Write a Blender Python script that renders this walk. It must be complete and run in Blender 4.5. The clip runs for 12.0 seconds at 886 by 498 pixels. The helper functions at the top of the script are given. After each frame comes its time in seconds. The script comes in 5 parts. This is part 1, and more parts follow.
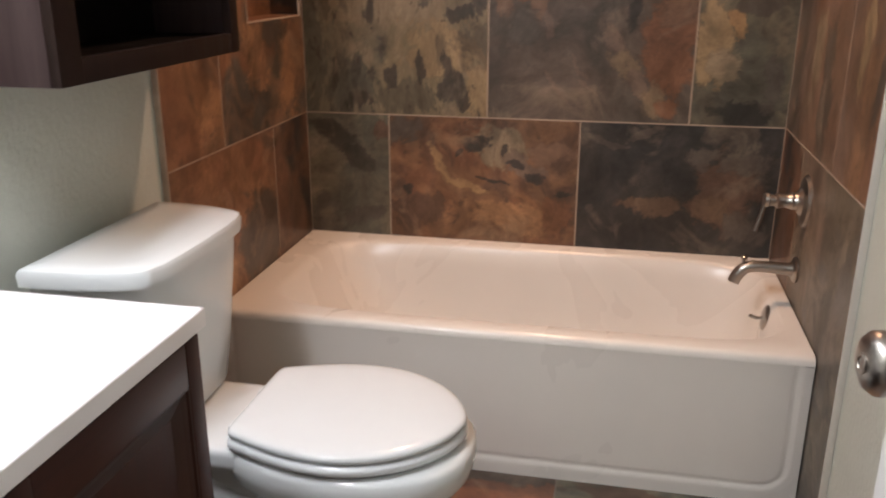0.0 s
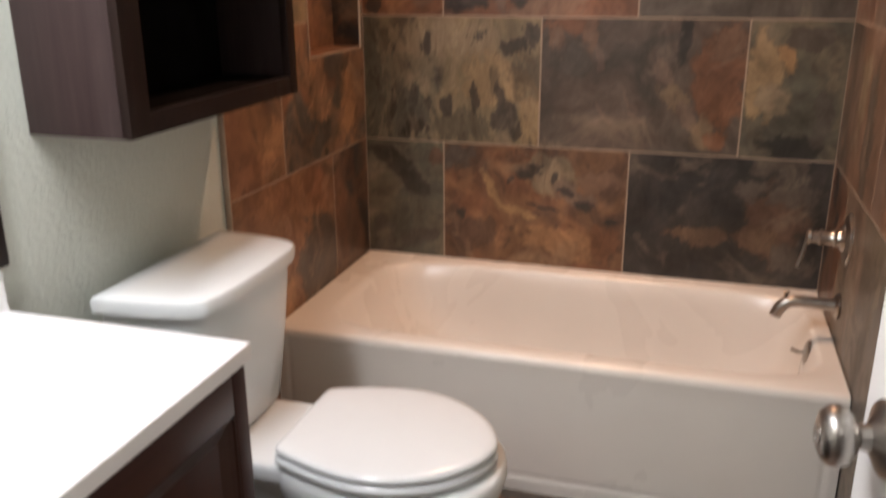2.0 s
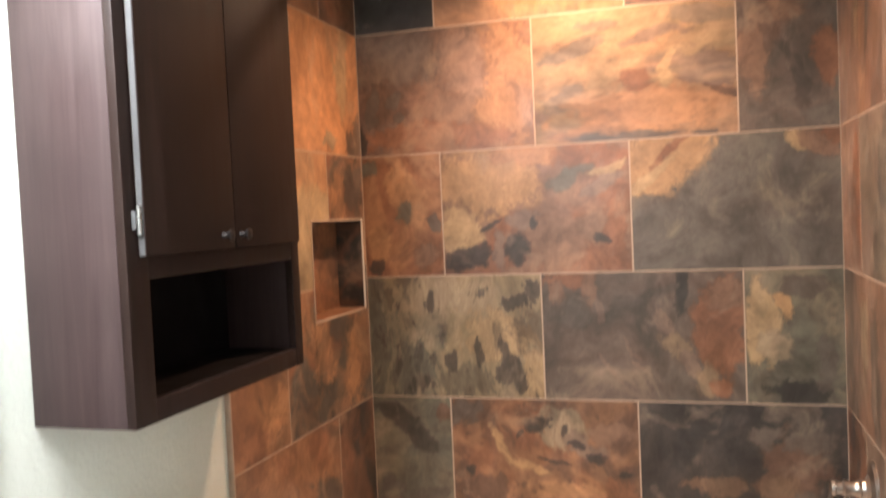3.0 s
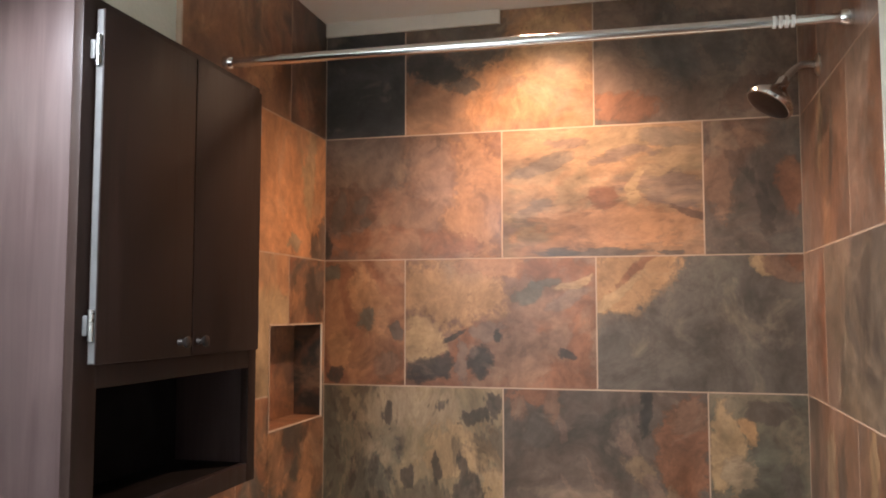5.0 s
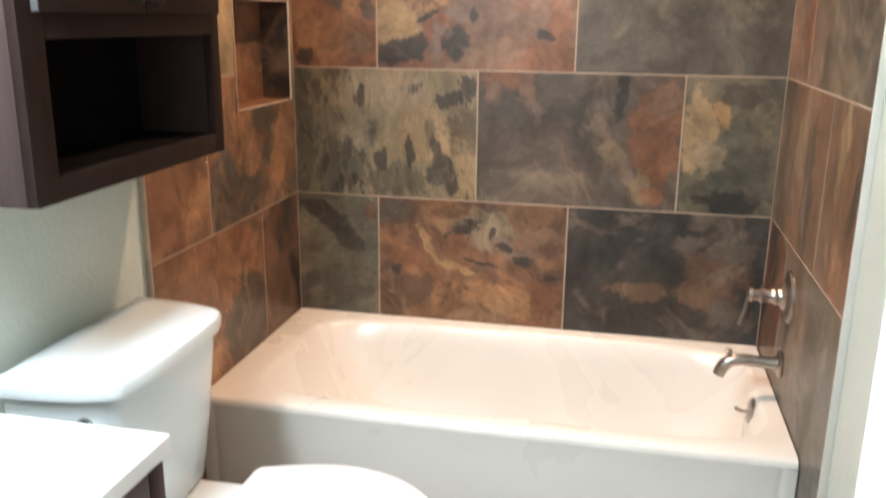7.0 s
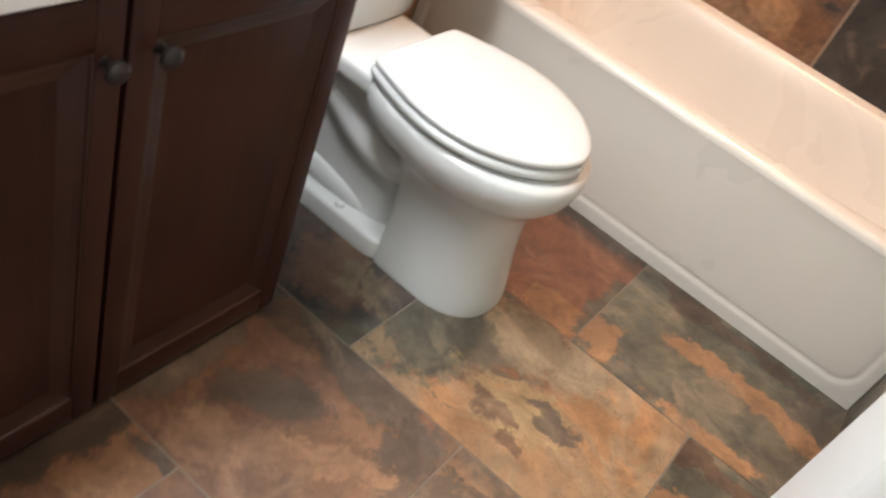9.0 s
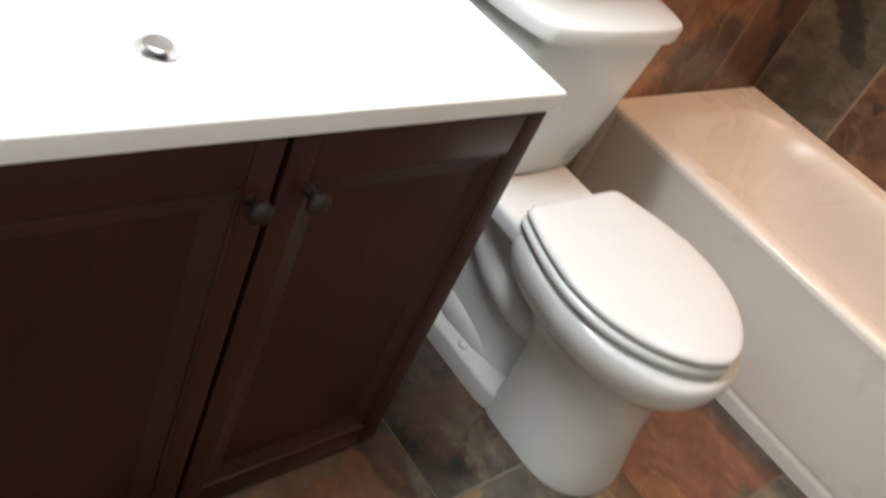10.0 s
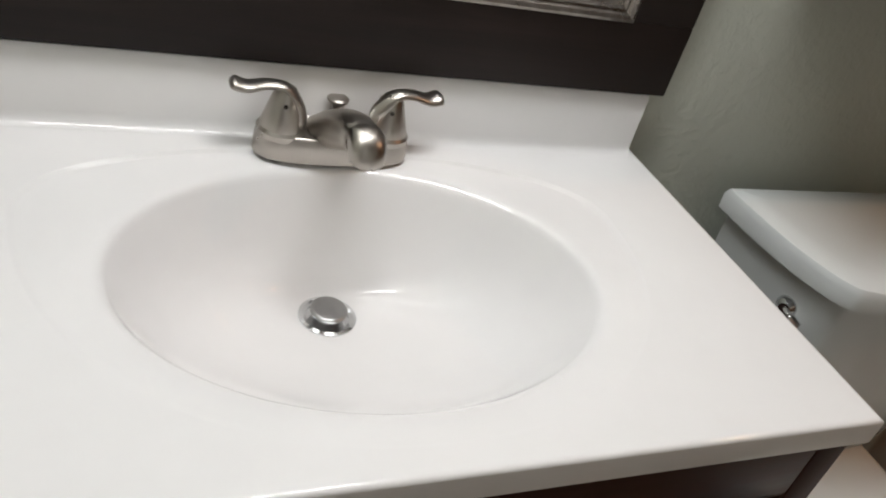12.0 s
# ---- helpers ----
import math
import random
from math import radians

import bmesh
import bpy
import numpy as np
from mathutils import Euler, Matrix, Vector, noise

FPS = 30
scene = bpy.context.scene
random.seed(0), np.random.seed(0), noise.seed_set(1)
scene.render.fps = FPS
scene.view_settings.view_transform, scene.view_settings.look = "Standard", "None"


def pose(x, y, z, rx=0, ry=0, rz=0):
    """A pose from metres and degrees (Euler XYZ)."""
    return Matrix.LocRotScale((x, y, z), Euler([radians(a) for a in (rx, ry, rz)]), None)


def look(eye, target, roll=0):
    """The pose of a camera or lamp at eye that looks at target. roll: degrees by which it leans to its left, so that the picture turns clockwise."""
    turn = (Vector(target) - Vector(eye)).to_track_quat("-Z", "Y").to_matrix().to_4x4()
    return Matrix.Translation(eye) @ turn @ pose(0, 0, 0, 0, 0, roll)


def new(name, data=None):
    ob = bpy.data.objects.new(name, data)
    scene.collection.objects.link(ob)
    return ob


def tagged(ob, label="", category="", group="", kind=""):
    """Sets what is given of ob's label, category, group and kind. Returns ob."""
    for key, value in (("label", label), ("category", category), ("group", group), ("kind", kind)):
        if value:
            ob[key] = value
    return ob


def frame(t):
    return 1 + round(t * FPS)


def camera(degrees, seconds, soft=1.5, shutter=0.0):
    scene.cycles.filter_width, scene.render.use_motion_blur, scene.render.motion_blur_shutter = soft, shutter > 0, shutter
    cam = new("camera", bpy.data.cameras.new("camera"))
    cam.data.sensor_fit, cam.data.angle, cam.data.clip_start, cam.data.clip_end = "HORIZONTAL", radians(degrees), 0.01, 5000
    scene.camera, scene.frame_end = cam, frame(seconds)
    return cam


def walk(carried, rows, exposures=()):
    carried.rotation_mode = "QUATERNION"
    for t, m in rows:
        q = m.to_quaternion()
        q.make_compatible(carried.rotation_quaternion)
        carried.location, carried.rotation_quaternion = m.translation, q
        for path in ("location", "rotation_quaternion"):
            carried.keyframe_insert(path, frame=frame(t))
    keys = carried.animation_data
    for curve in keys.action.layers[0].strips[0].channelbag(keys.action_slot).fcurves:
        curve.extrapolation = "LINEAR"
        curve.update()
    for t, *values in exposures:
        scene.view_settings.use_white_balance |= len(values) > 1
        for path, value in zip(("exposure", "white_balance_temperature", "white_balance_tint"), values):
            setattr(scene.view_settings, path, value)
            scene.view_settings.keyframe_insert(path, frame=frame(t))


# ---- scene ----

cam = camera(55.4, 12.0, 1.9, 0.5)
EXPOSURES = [(0.0, -0.45, 5950, 12), (1.0, -0.5, 6000, 12), (1.6, -0.45, 6050, 12), (2.0, -0.45, 6100, 13), (2.5, 0.28, 6400, 17), (3.0, 0.6, 5850, 9), (3.5, 0.55, 4900, 0), (3.8, 0.45, 5050, 1), (5.3, 0.2, 5650, 8), (6.0, 0.58, 5200, 1), (6.6, 0.78, 5100, 0), (7.1, 0.3, 5500, 0), (7.5, -0.2, 6100, 8), (7.7, -0.3, 6150, 8),
             (9.3, 0.15, 6050, 8), (9.7, -0.05, 6100, 8), (10.0, -0.25, 6100, 8), (10.5, -1.1, 6100, 8), (11.0, -1.72, 6250, 8), (11.5, -1.8, 6250, 8), (12.0, -1.6, 6200, 8)]
PATH = [
    (0, (1.013, -2.641, 1.261), (0.625, -0.784, 0.629), -0.0),
    (0.3, (1.043, -2.66, 1.281), (0.579, -0.835, 0.607), 1.4),
    (0.5, (1.039, -2.649, 1.275), (0.54, -0.838, 0.588), 1.5),
    (0.8, (1.061, -2.682, 1.302), (0.519, -0.936, 0.492), -0.2),
    (1, (1.077, -2.689, 1.316), (0.497, -0.968, 0.478), -0.3),
    (1.5, (1.094, -2.702, 1.322), (0.486, -0.979, 0.509), -0.2),
    (2, (1.099, -2.698, 1.356), (0.545, -0.88, 0.731), -0.3),
    (2.5, (1.1, -2.693, 1.409), (0.529, -0.806, 1.071), -1.8),
    (3, (1.105, -2.69, 1.429), (0.518, -0.779, 1.344), -2.6),
    (3.5, (1.098, -2.662, 1.424), (0.557, -0.742, 1.523), -2.0),
    (5.4, (1.066, -2.64, 1.469), (0.588, -0.705, 1.614), 0.1),
    (5.5, (1.073, -2.636, 1.466), (0.586, -0.7, 1.567), 0.1),
    (6, (1.061, -2.632, 1.441), (0.573, -0.695, 1.34), 0.2),
    (6.5, (1.059, -2.615, 1.417), (0.601, -0.697, 1.085), 0.0),
    (7, (1.057, -2.603, 1.377), (0.653, -0.717, 0.847), 0.6),
    (7.5, (1.051, -2.596, 1.343), (0.675, -0.767, 0.626), 2.4),
    (7.7, (1.051, -2.591, 1.328), (0.669, -0.799, 0.528), 3.5),
    (9.3, (1.132, -2.601, 1.254), (0.507, -1.229, -0.06), 27.8),
    (9.5, (1.115, -2.594, 1.256), (0.419, -1.246, -0.047), 28.4),
    (9.7, (1.069, -2.566, 1.253), (0.261, -1.236, -0.003), 27.4),
    (10, (1.027, -2.515, 1.273), (0.094, -1.218, 0.07), 26.9),
    (10.2, (0.998, -2.481, 1.281), (0.024, -1.205, 0.088), 27.3),
    (10.5, (0.929, -2.44, 1.282), (-0.171, -1.255, 0.106), 28.2),
    (10.9, (0.882, -2.396, 1.273), (-0.482, -1.396, 0.204), 22.0),
    (11, (0.867, -2.393, 1.278), (-0.51, -1.416, 0.206), 21.5),
    (11.5, (0.806, -2.36, 1.273), (-0.615, -1.484, 0.172), 20.6),
    (12, (0.774, -2.297, 1.247), (-0.667, -1.468, 0.136), 17.4),
]
walk(cam, [(t, look(eye, target, roll)) for t, eye, target, roll in PATH], EXPOSURES)

# ---- world and lights ----
world = bpy.data.worlds.new("world")
scene.world = world
world.use_nodes = True
world.node_tree.nodes["Background"].inputs["Color"].default_value = (0.9, 0.95, 1.0, 1)
world.node_tree.nodes["Background"].inputs["Strength"].default_value = 0.02


def lamp(name, kind, m, energy, color, **more):
    data = bpy.data.lights.new(name, kind)
    data.energy, data.color = energy, color
    ob = new(name, data)
    ob.matrix_world = m
    return ob


vanity_lamp = lamp("vanity_lamp", "AREA", look((0.25, -2.05, 2.0), (0.50, -1.97, 0.9)), 33, (1.0, 0.97, 0.945))
vanity_lamp.data.shape, vanity_lamp.data.size, vanity_lamp.data.size_y = "RECTANGLE", 0.78, 0.14
shower_lamp = lamp("shower_lamp", "SPOT", pose(0.75, -0.31, 2.425), 126, (1.0, 0.565, 0.32))
shower_lamp.data.spot_size, shower_lamp.data.spot_blend, shower_lamp.data.shadow_soft_size = radians(142), 1.0, 0.06
# Weak unseen fill added in the hall; no fixture is known there.
hall_fill = lamp("hall_fill", "AREA", look((1.1, -3.4, 2.41), (1.1, -3.39, 0)), 5, (1.0, 0.92, 0.82))
hall_fill.data.size = 0.4

# ---- materials ----


def nodes_of(name):
    m = bpy.data.materials.new(name)
    m.use_nodes = True
    nt = m.node_tree
    return m, nt, nt.nodes["Principled BSDF"]


def coords(nt, scale=(1, 1, 1), shift=(0, 0, 0), source="Object"):
    tc = nt.nodes.new("ShaderNodeTexCoord")
    mp = nt.nodes.new("ShaderNodeMapping")
    mp.inputs["Scale"].default_value, mp.inputs["Location"].default_value = scale, shift
    nt.links.new(tc.outputs[source], mp.inputs["Vector"])
    return mp.outputs["Vector"], tc.outputs[source]


def noise_of(nt, vec, scale, detail=4.0, rough=0.55, distort=0.0):
    n = nt.nodes.new("ShaderNodeTexNoise")
    n.inputs["Scale"].default_value, n.inputs["Detail"].default_value = scale, detail
    n.inputs["Roughness"].default_value, n.inputs["Distortion"].default_value = rough, distort
    nt.links.new(vec, n.inputs["Vector"])
    return n.outputs["Fac"]


def span(nt, value, a, b, c=0.0, d=1.0):
    n = nt.nodes.new("ShaderNodeMapRange")
    for key, v in zip(("From Min", "From Max", "To Min", "To Max"), (a, b, c, d)):
        n.inputs[key].default_value = v
    nt.links.new(value, n.inputs["Value"])
    return n.outputs["Result"]


def calc(nt, op, a, b):
    n = nt.nodes.new("ShaderNodeMath")
    n.operation = op
    for k, v in enumerate((a, b)):
        if isinstance(v, (int, float)):
            n.inputs[k].default_value = v
        else:
            nt.links.new(v, n.inputs[k])
    return n.outputs[0]


def blend(nt, fac, a, b, mode="MIX"):
    n = nt.nodes.new("ShaderNodeMix")
    n.data_type, n.blend_type = "RGBA", mode
    for key, v in ((0, fac), (6, a), (7, b)):
        if isinstance(v, tuple):
            n.inputs[key].default_value = (*v, 1)
        elif isinstance(v, (int, float)):
            n.inputs[key].default_value = v
        else:
            nt.links.new(v, n.inputs[key])
    return n.outputs[2]


def bump(nt, bsdf, height, strength, distance):
    n = nt.nodes.new("ShaderNodeBump")
    n.inputs["Strength"].default_value, n.inputs["Distance"].default_value = strength, distance
    nt.links.new(height, n.inputs["Height"])
    nt.links.new(n.outputs["Normal"], bsdf.inputs["Normal"])


def slate(name, a, b, c, lean=(0, 0, 0), bias=0.0, spots=0.0, seed=0.0, stretch=(1, 1, 1), soft=0.06, veins=0.5, plane="y", patches=(), wobble=0.09, crumble=2.2, crumb_size=8.0):
    """Slate-look porcelain: two main colours in cloudy fields, mineral patches (u, v, half sizes, colour), veins of a third colour, dark blots and flecks, streaks and a fine grain."""
    m, nt, bsdf = nodes_of(name)
    vec, raw = coords(nt, stretch, (seed * 1.37, seed * 2.11, seed * 0.73))
    bend = nt.nodes.new("ShaderNodeTexNoise")
    bend.inputs["Scale"].default_value, bend.inputs["Detail"].default_value = 3.0, 2.2
    nt.links.new(vec, bend.inputs["Vector"])
    off = nt.nodes.new("ShaderNodeVectorMath")
    off.operation = "MULTIPLY_ADD"
    nt.links.new(bend.outputs["Color"], off.inputs[0])
    off.inputs[1].default_value = (0.25, 0.25, 0.25)
    nt.links.new(vec, off.inputs[2])
    wrap = off.outputs["Vector"]
    big = noise_of(nt, wrap, 2.6, 6, 0.52, 0.15)
    dot = nt.nodes.new("ShaderNodeVectorMath")
    dot.operation = "DOT_PRODUCT"
    nt.links.new(raw, dot.inputs[0])
    dot.inputs[1].default_value = lean
    field = calc(nt, "ADD", calc(nt, "ADD", calc(nt, "MULTIPLY", calc(nt, "SUBTRACT", big, 0.5), 2.0), dot.outputs["Value"]), bias)
    col = blend(nt, span(nt, field, -soft, soft), a, b)
    mid = noise_of(nt, wrap, 5.5, 5, 0.55, 0.3)
    ridge = calc(nt, "ABSOLUTE", calc(nt, "SUBTRACT", mid, 0.5), 0.0)
    col = blend(nt, calc(nt, "MULTIPLY", span(nt, ridge, 0.075, 0.01), veins * 0.8), col, c)
    haze = noise_of(nt, wrap, 3.7, 4, 0.5, 0.4)
    col = blend(nt, calc(nt, "MULTIPLY", span(nt, haze, 0.52, 0.62), 0.6), col, tuple(0.35 * p + 0.65 * q for p, q in zip(a, c)))
    if patches:
        stir = nt.nodes.new("ShaderNodeTexNoise")
        stir.inputs["Scale"].default_value, stir.inputs["Detail"].default_value, stir.inputs["Roughness"].default_value = 7.0, 6.0, 0.60
        nt.links.new(vec, stir.inputs["Vector"])
        shove = nt.nodes.new("ShaderNodeVectorMath")
        shove.operation = "MULTIPLY_ADD"
        nt.links.new(stir.outputs["Color"], shove.inputs[0])
        shove.inputs[1].default_value = (2 * wobble,) * 3
        nt.links.new(raw, shove.inputs[2])
        crumb = calc(nt, "MULTIPLY", calc(nt, "SUBTRACT", noise_of(nt, wrap, crumb_size, 7, 0.68, 0.3), 0.5), crumble + 0.9)
        ragged = calc(nt, "MULTIPLY", calc(nt, "SUBTRACT", noise_of(nt, vec, 34.0, 5, 0.65, 0.5), 0.5), 1.3)
        crumb = calc(nt, "ADD", crumb, ragged)
    for u, v, ru, rv, tone, *turn in patches:
        fit_in = nt.nodes.new("ShaderNodeMapping")
        fit_in.vector_type = "TEXTURE"
        w = wobble
        fit_in.inputs["Location"].default_value = {"y": (u + w, w, v + w), "x": (w, u + w, v + w), "z": (u + w, v + w, w)}[plane]
        fit_in.inputs["Scale"].default_value = {"y": (ru, 9, rv), "x": (9, ru, rv), "z": (ru, rv, 9)}[plane]
        spin = radians(turn[0]) if turn else 0.0
        fit_in.inputs["Rotation"].default_value = {"y": (0, -spin, 0), "x": (spin, 0, 0), "z": (0, 0, spin)}[plane]
        nt.links.new(shove.outputs["Vector"], fit_in.inputs["Vector"])
        far = nt.nodes.new("ShaderNodeVectorMath")
        far.operation = "LENGTH"
        nt.links.new(fit_in.outputs["Vector"], far.inputs[0])
        reach = calc(nt, "ADD", far.outputs["Value"], crumb)
        rim = calc(nt, "MULTIPLY", calc(nt, "MULTIPLY", span(nt, reach, 0.90, 1.02), span(nt, reach, 1.14, 1.02)), 0.34)
        col = blend(nt, span(nt, reach, 1.14, 0.86, 0.0, 0.88), col, tone)
        col = blend(nt, rim, col, tuple(0.62 * q for q in tone))
    blot = noise_of(nt, wrap, 4.6, 5, 0.62, 0.2)
    col = blend(nt, calc(nt, "MULTIPLY", span(nt, blot, 0.555, 0.60), spots * 0.95), col, (0.034, 0.030, 0.027))
    fleck = noise_of(nt, wrap, 17.0, 5, 0.6, 0.4)
    col = blend(nt, calc(nt, "MULTIPLY", span(nt, fleck, 0.60, 0.68), min(spots + 0.15, 0.8)), col, (0.040, 0.033, 0.028))
    comb, _ = coords(nt, (15, 15, 11), (seed, 0, seed))
    streak = noise_of(nt, comb, 1.0, 5, 0.6, 0.3)
    col = blend(nt, 1.0, col, span(nt, streak, 0.30, 0.70, 0.92, 1.09), "MULTIPLY")
    cloud = noise_of(nt, wrap, 5.0, 5, 0.56, 0.1)
    col = blend(nt, 1.0, col, span(nt, cloud, 0.32, 0.68, 0.60, 1.22), "MULTIPLY")
    pale = noise_of(nt, wrap, 6.0, 5, 0.60, 0.3)
    col = blend(nt, calc(nt, "MULTIPLY", span(nt, pale, 0.56, 0.66), 0.42), col, tuple(0.45 * p + 0.55 * q for p, q in zip(c, (0.36, 0.28, 0.19))))
    mottle = noise_of(nt, wrap, 19.0, 7, 0.66, 0.25)
    col = blend(nt, 1.0, col, span(nt, mottle, 0.36, 0.64, 0.79, 1.21), "MULTIPLY")
    scab = noise_of(nt, wrap, 30.0, 6, 0.7, 0.6)
    col = blend(nt, calc(nt, "MULTIPLY", span(nt, scab, 0.60, 0.66), 0.30), col, tuple(0.5 * q for q in a))
    grain = noise_of(nt, vec, 70.0, 4, 0.65)
    col = blend(nt, 1.0, col, span(nt, grain, 0.25, 0.75, 0.90, 1.10), "MULTIPLY")
    nt.links.new(col, bsdf.inputs["Base Color"])
    nt.links.new(span(nt, mid, 0.3, 0.7, 0.30, 0.48), bsdf.inputs["Roughness"])
    bump(nt, bsdf, calc(nt, "ADD", cloud, calc(nt, "MULTIPLY", mottle, 0.35)), 0.30, 0.0020)
    return m


def plain(name, color, rough, metal=0.0, vary=0.06, scale=14.0, relief=0.0, relief_scale=60.0, coat=0.0, distance=0.001, gloss=0.5):
    """A plain surface with faint clouding, smudges in the gloss and a fine relief."""
    m, nt, bsdf = nodes_of(name)
    vec, _ = coords(nt)
    cloud = noise_of(nt, vec, scale, 5, 0.6)
    shade = span(nt, cloud, 0.3, 0.7, 1 - vary, 1 + vary)
    nt.links.new(blend(nt, 1.0, color, shade, "MULTIPLY"), bsdf.inputs["Base Color"])
    smear = noise_of(nt, vec, scale * 0.4, 4, 0.6, 0.5)
    nt.links.new(span(nt, smear, 0.3, 0.7, max(rough * 0.8, 0.02), min(rough * 1.25, 1)), bsdf.inputs["Roughness"])
    bsdf.inputs["Metallic"].default_value = metal
    bsdf.inputs["Coat Weight"].default_value = coat
    bsdf.inputs["Specular IOR Level"].default_value = gloss
    if relief:
        bump(nt, bsdf, noise_of(nt, vec, relief_scale, 3, 0.5, 0.3), relief, distance)
    return m


def wood(name, dark, light, grain_axis, rough=0.38, gloss=0.5):
    m, nt, bsdf = nodes_of(name)
    s = [26.0, 26.0, 26.0]
    s[grain_axis] = 1.6
    vec, _ = coords(nt, tuple(s))
    fibre = noise_of(nt, vec, 1.6, 8, 0.65, 0.6)
    vec2, _ = coords(nt)
    cloud = noise_of(nt, vec2, 3.0, 4, 0.5)
    col = blend(nt, span(nt, fibre, 0.35, 0.70), dark, light)
    col = blend(nt, 1.0, col, span(nt, cloud, 0.3, 0.7, 0.8, 1.2), "MULTIPLY")
    nt.links.new(col, bsdf.inputs["Base Color"])
    nt.links.new(span(nt, fibre, 0.3, 0.7, rough * 0.85, rough * 1.2), bsdf.inputs["Roughness"])
    bump(nt, bsdf, fibre, 0.12, 0.001)
    bsdf.inputs["Specular IOR Level"].default_value = gloss
    return m


def glow(name, color, strength):
    m, nt, bsdf = nodes_of(name)
    bsdf.inputs["Base Color"].default_value = (0.8, 0.8, 0.8, 1)
    bsdf.inputs["Emission Color"].default_value = (*color, 1)
    bsdf.inputs["Emission Strength"].default_value = strength
    return m


RUST, ORANGE, TAN = (0.205, 0.096, 0.050), (0.350, 0.188, 0.091), (0.350, 0.245, 0.130)
OLIVE, COAL, UMBER = (0.108, 0.102, 0.076), (0.036, 0.034, 0.032), (0.097, 0.080, 0.063)
WARM, MAUVE, GREY = (0.375, 0.228, 0.108), (0.200, 0.120, 0.076), (0.110, 0.094, 0.076)
ROSE, SAND, BROWN = (0.178, 0.124, 0.092), (0.270, 0.210, 0.135), (0.120, 0.070, 0.046)

PAINT = plain("wall_paint", (0.565, 0.585, 0.515), 0.5, vary=0.05, scale=3.0, relief=0.5, relief_scale=80.0, distance=0.004)
CEILING = plain("ceiling_paint", (0.72, 0.70, 0.64), 0.7, vary=0.03, scale=3.0, relief=0.35, relief_scale=60.0, distance=0.004)
GROUT = plain("grout", (0.40, 0.305, 0.23), 0.85, vary=0.2, scale=9.0, relief=0.4, relief_scale=220.0)
FLOOR_GROUT = plain("floor_grout", (0.215, 0.175, 0.138), 0.85, vary=0.25, scale=9.0, relief=0.4, relief_scale=220.0)
TRIM = plain("white_trim_paint", (0.74, 0.73, 0.70), 0.35, vary=0.03, scale=5.0)
DOOR_PAINT = plain("door_paint", (0.76, 0.75, 0.73), 0.32, vary=0.03, scale=4.0, relief=0.08, relief_scale=180.0)
ENAMEL = plain("tub_enamel", (0.76, 0.72, 0.66), 0.27, vary=0.02, scale=5.0)
CHINA = plain("vitreous_china", (0.69, 0.71, 0.705), 0.10, vary=0.02, scale=5.0)
SEAT = plain("seat_plastic", (0.72, 0.74, 0.74), 0.16, vary=0.02, scale=6.0)
MARBLE = plain("cultured_marble", (0.80, 0.787, 0.782), 0.07, vary=0.025, scale=6.0)
NICKEL = plain("brushed_nickel", (0.42, 0.39, 0.355), 0.31, 1.0, vary=0.06, scale=30.0)
DULL_METAL = plain("dull_aluminium", (0.085, 0.083, 0.082), 0.5, 0.4, vary=0.08, scale=30.0)
CHROME = plain("chrome", (0.70, 0.71, 0.72), 0.12, 1.0, vary=0.04, scale=30.0)
STEEL = plain("satin_steel", (0.36, 0.355, 0.35), 0.30, 1.0, vary=0.08, scale=40.0)
DARK_METAL = plain("dark_bronze", (0.035, 0.028, 0.025), 0.35, 0.6, vary=0.1, scale=40.0)
ESPRESSO = wood("espresso_wood", (0.032, 0.0112, 0.0084), (0.050, 0.0174, 0.0126), 2, 0.34, 0.18)
ESPRESSO_H = wood("espresso_wood_crossgrain", (0.032, 0.0112, 0.0084), (0.050, 0.0174, 0.0126), 1, 0.34, 0.18)
# Side panels: grey lamp sheen put into a paler base colour.
ESPRESSO_SIDE = wood("espresso_veneer_sheen", (0.031, 0.019, 0.018), (0.049, 0.032, 0.030), 2, 0.42, 0.24)
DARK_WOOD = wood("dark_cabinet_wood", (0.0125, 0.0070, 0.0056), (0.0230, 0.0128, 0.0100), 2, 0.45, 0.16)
MOULDING = plain("espresso_moulding", (0.038, 0.0140, 0.0098), 0.34, gloss=0.36, vary=0.15, scale=12.0)
# Wood darkened to near black: shade of the cabinet insides put into the colour.
INSIDE = plain("shaded_cabinet_inside", (0.0045, 0.0032, 0.003), 0.8, vary=0.1, gloss=0.08)
FRAME_WOOD = wood("black_brown_frame", (0.012, 0.008, 0.007), (0.022, 0.015, 0.013), 1, 0.45, 0.22)
BEAD = plain("tarnished_silver_leaf", (0.30, 0.27, 0.24), 0.30, 0.9, vary=0.25, scale=60.0, relief=0.3, relief_scale=150.0)
# Near-black stand-in for the shade between toilet lid, seat and bowl.
GAP = plain("gap_shade", (0.01, 0.01, 0.01), 0.8)
CAULK = plain("pale_edge_strip", (0.66, 0.62, 0.55), 0.5, vary=0.04)
HALL = plain("hall_paint", (0.62, 0.58, 0.52), 0.6, vary=0.03, scale=3.0)
MIRROR = plain("mirror_glass", (0.86, 0.87, 0.86), 0.012, 1.0, vary=0.01)
CAN_GLOW = glow("lamp_lens", (1.0, 0.78, 0.52), 3.0)
VANITY_GLOW = glow("frosted_lamp_glass", (1.0, 0.94, 0.86), 4.0)

# ---- mesh helpers ----


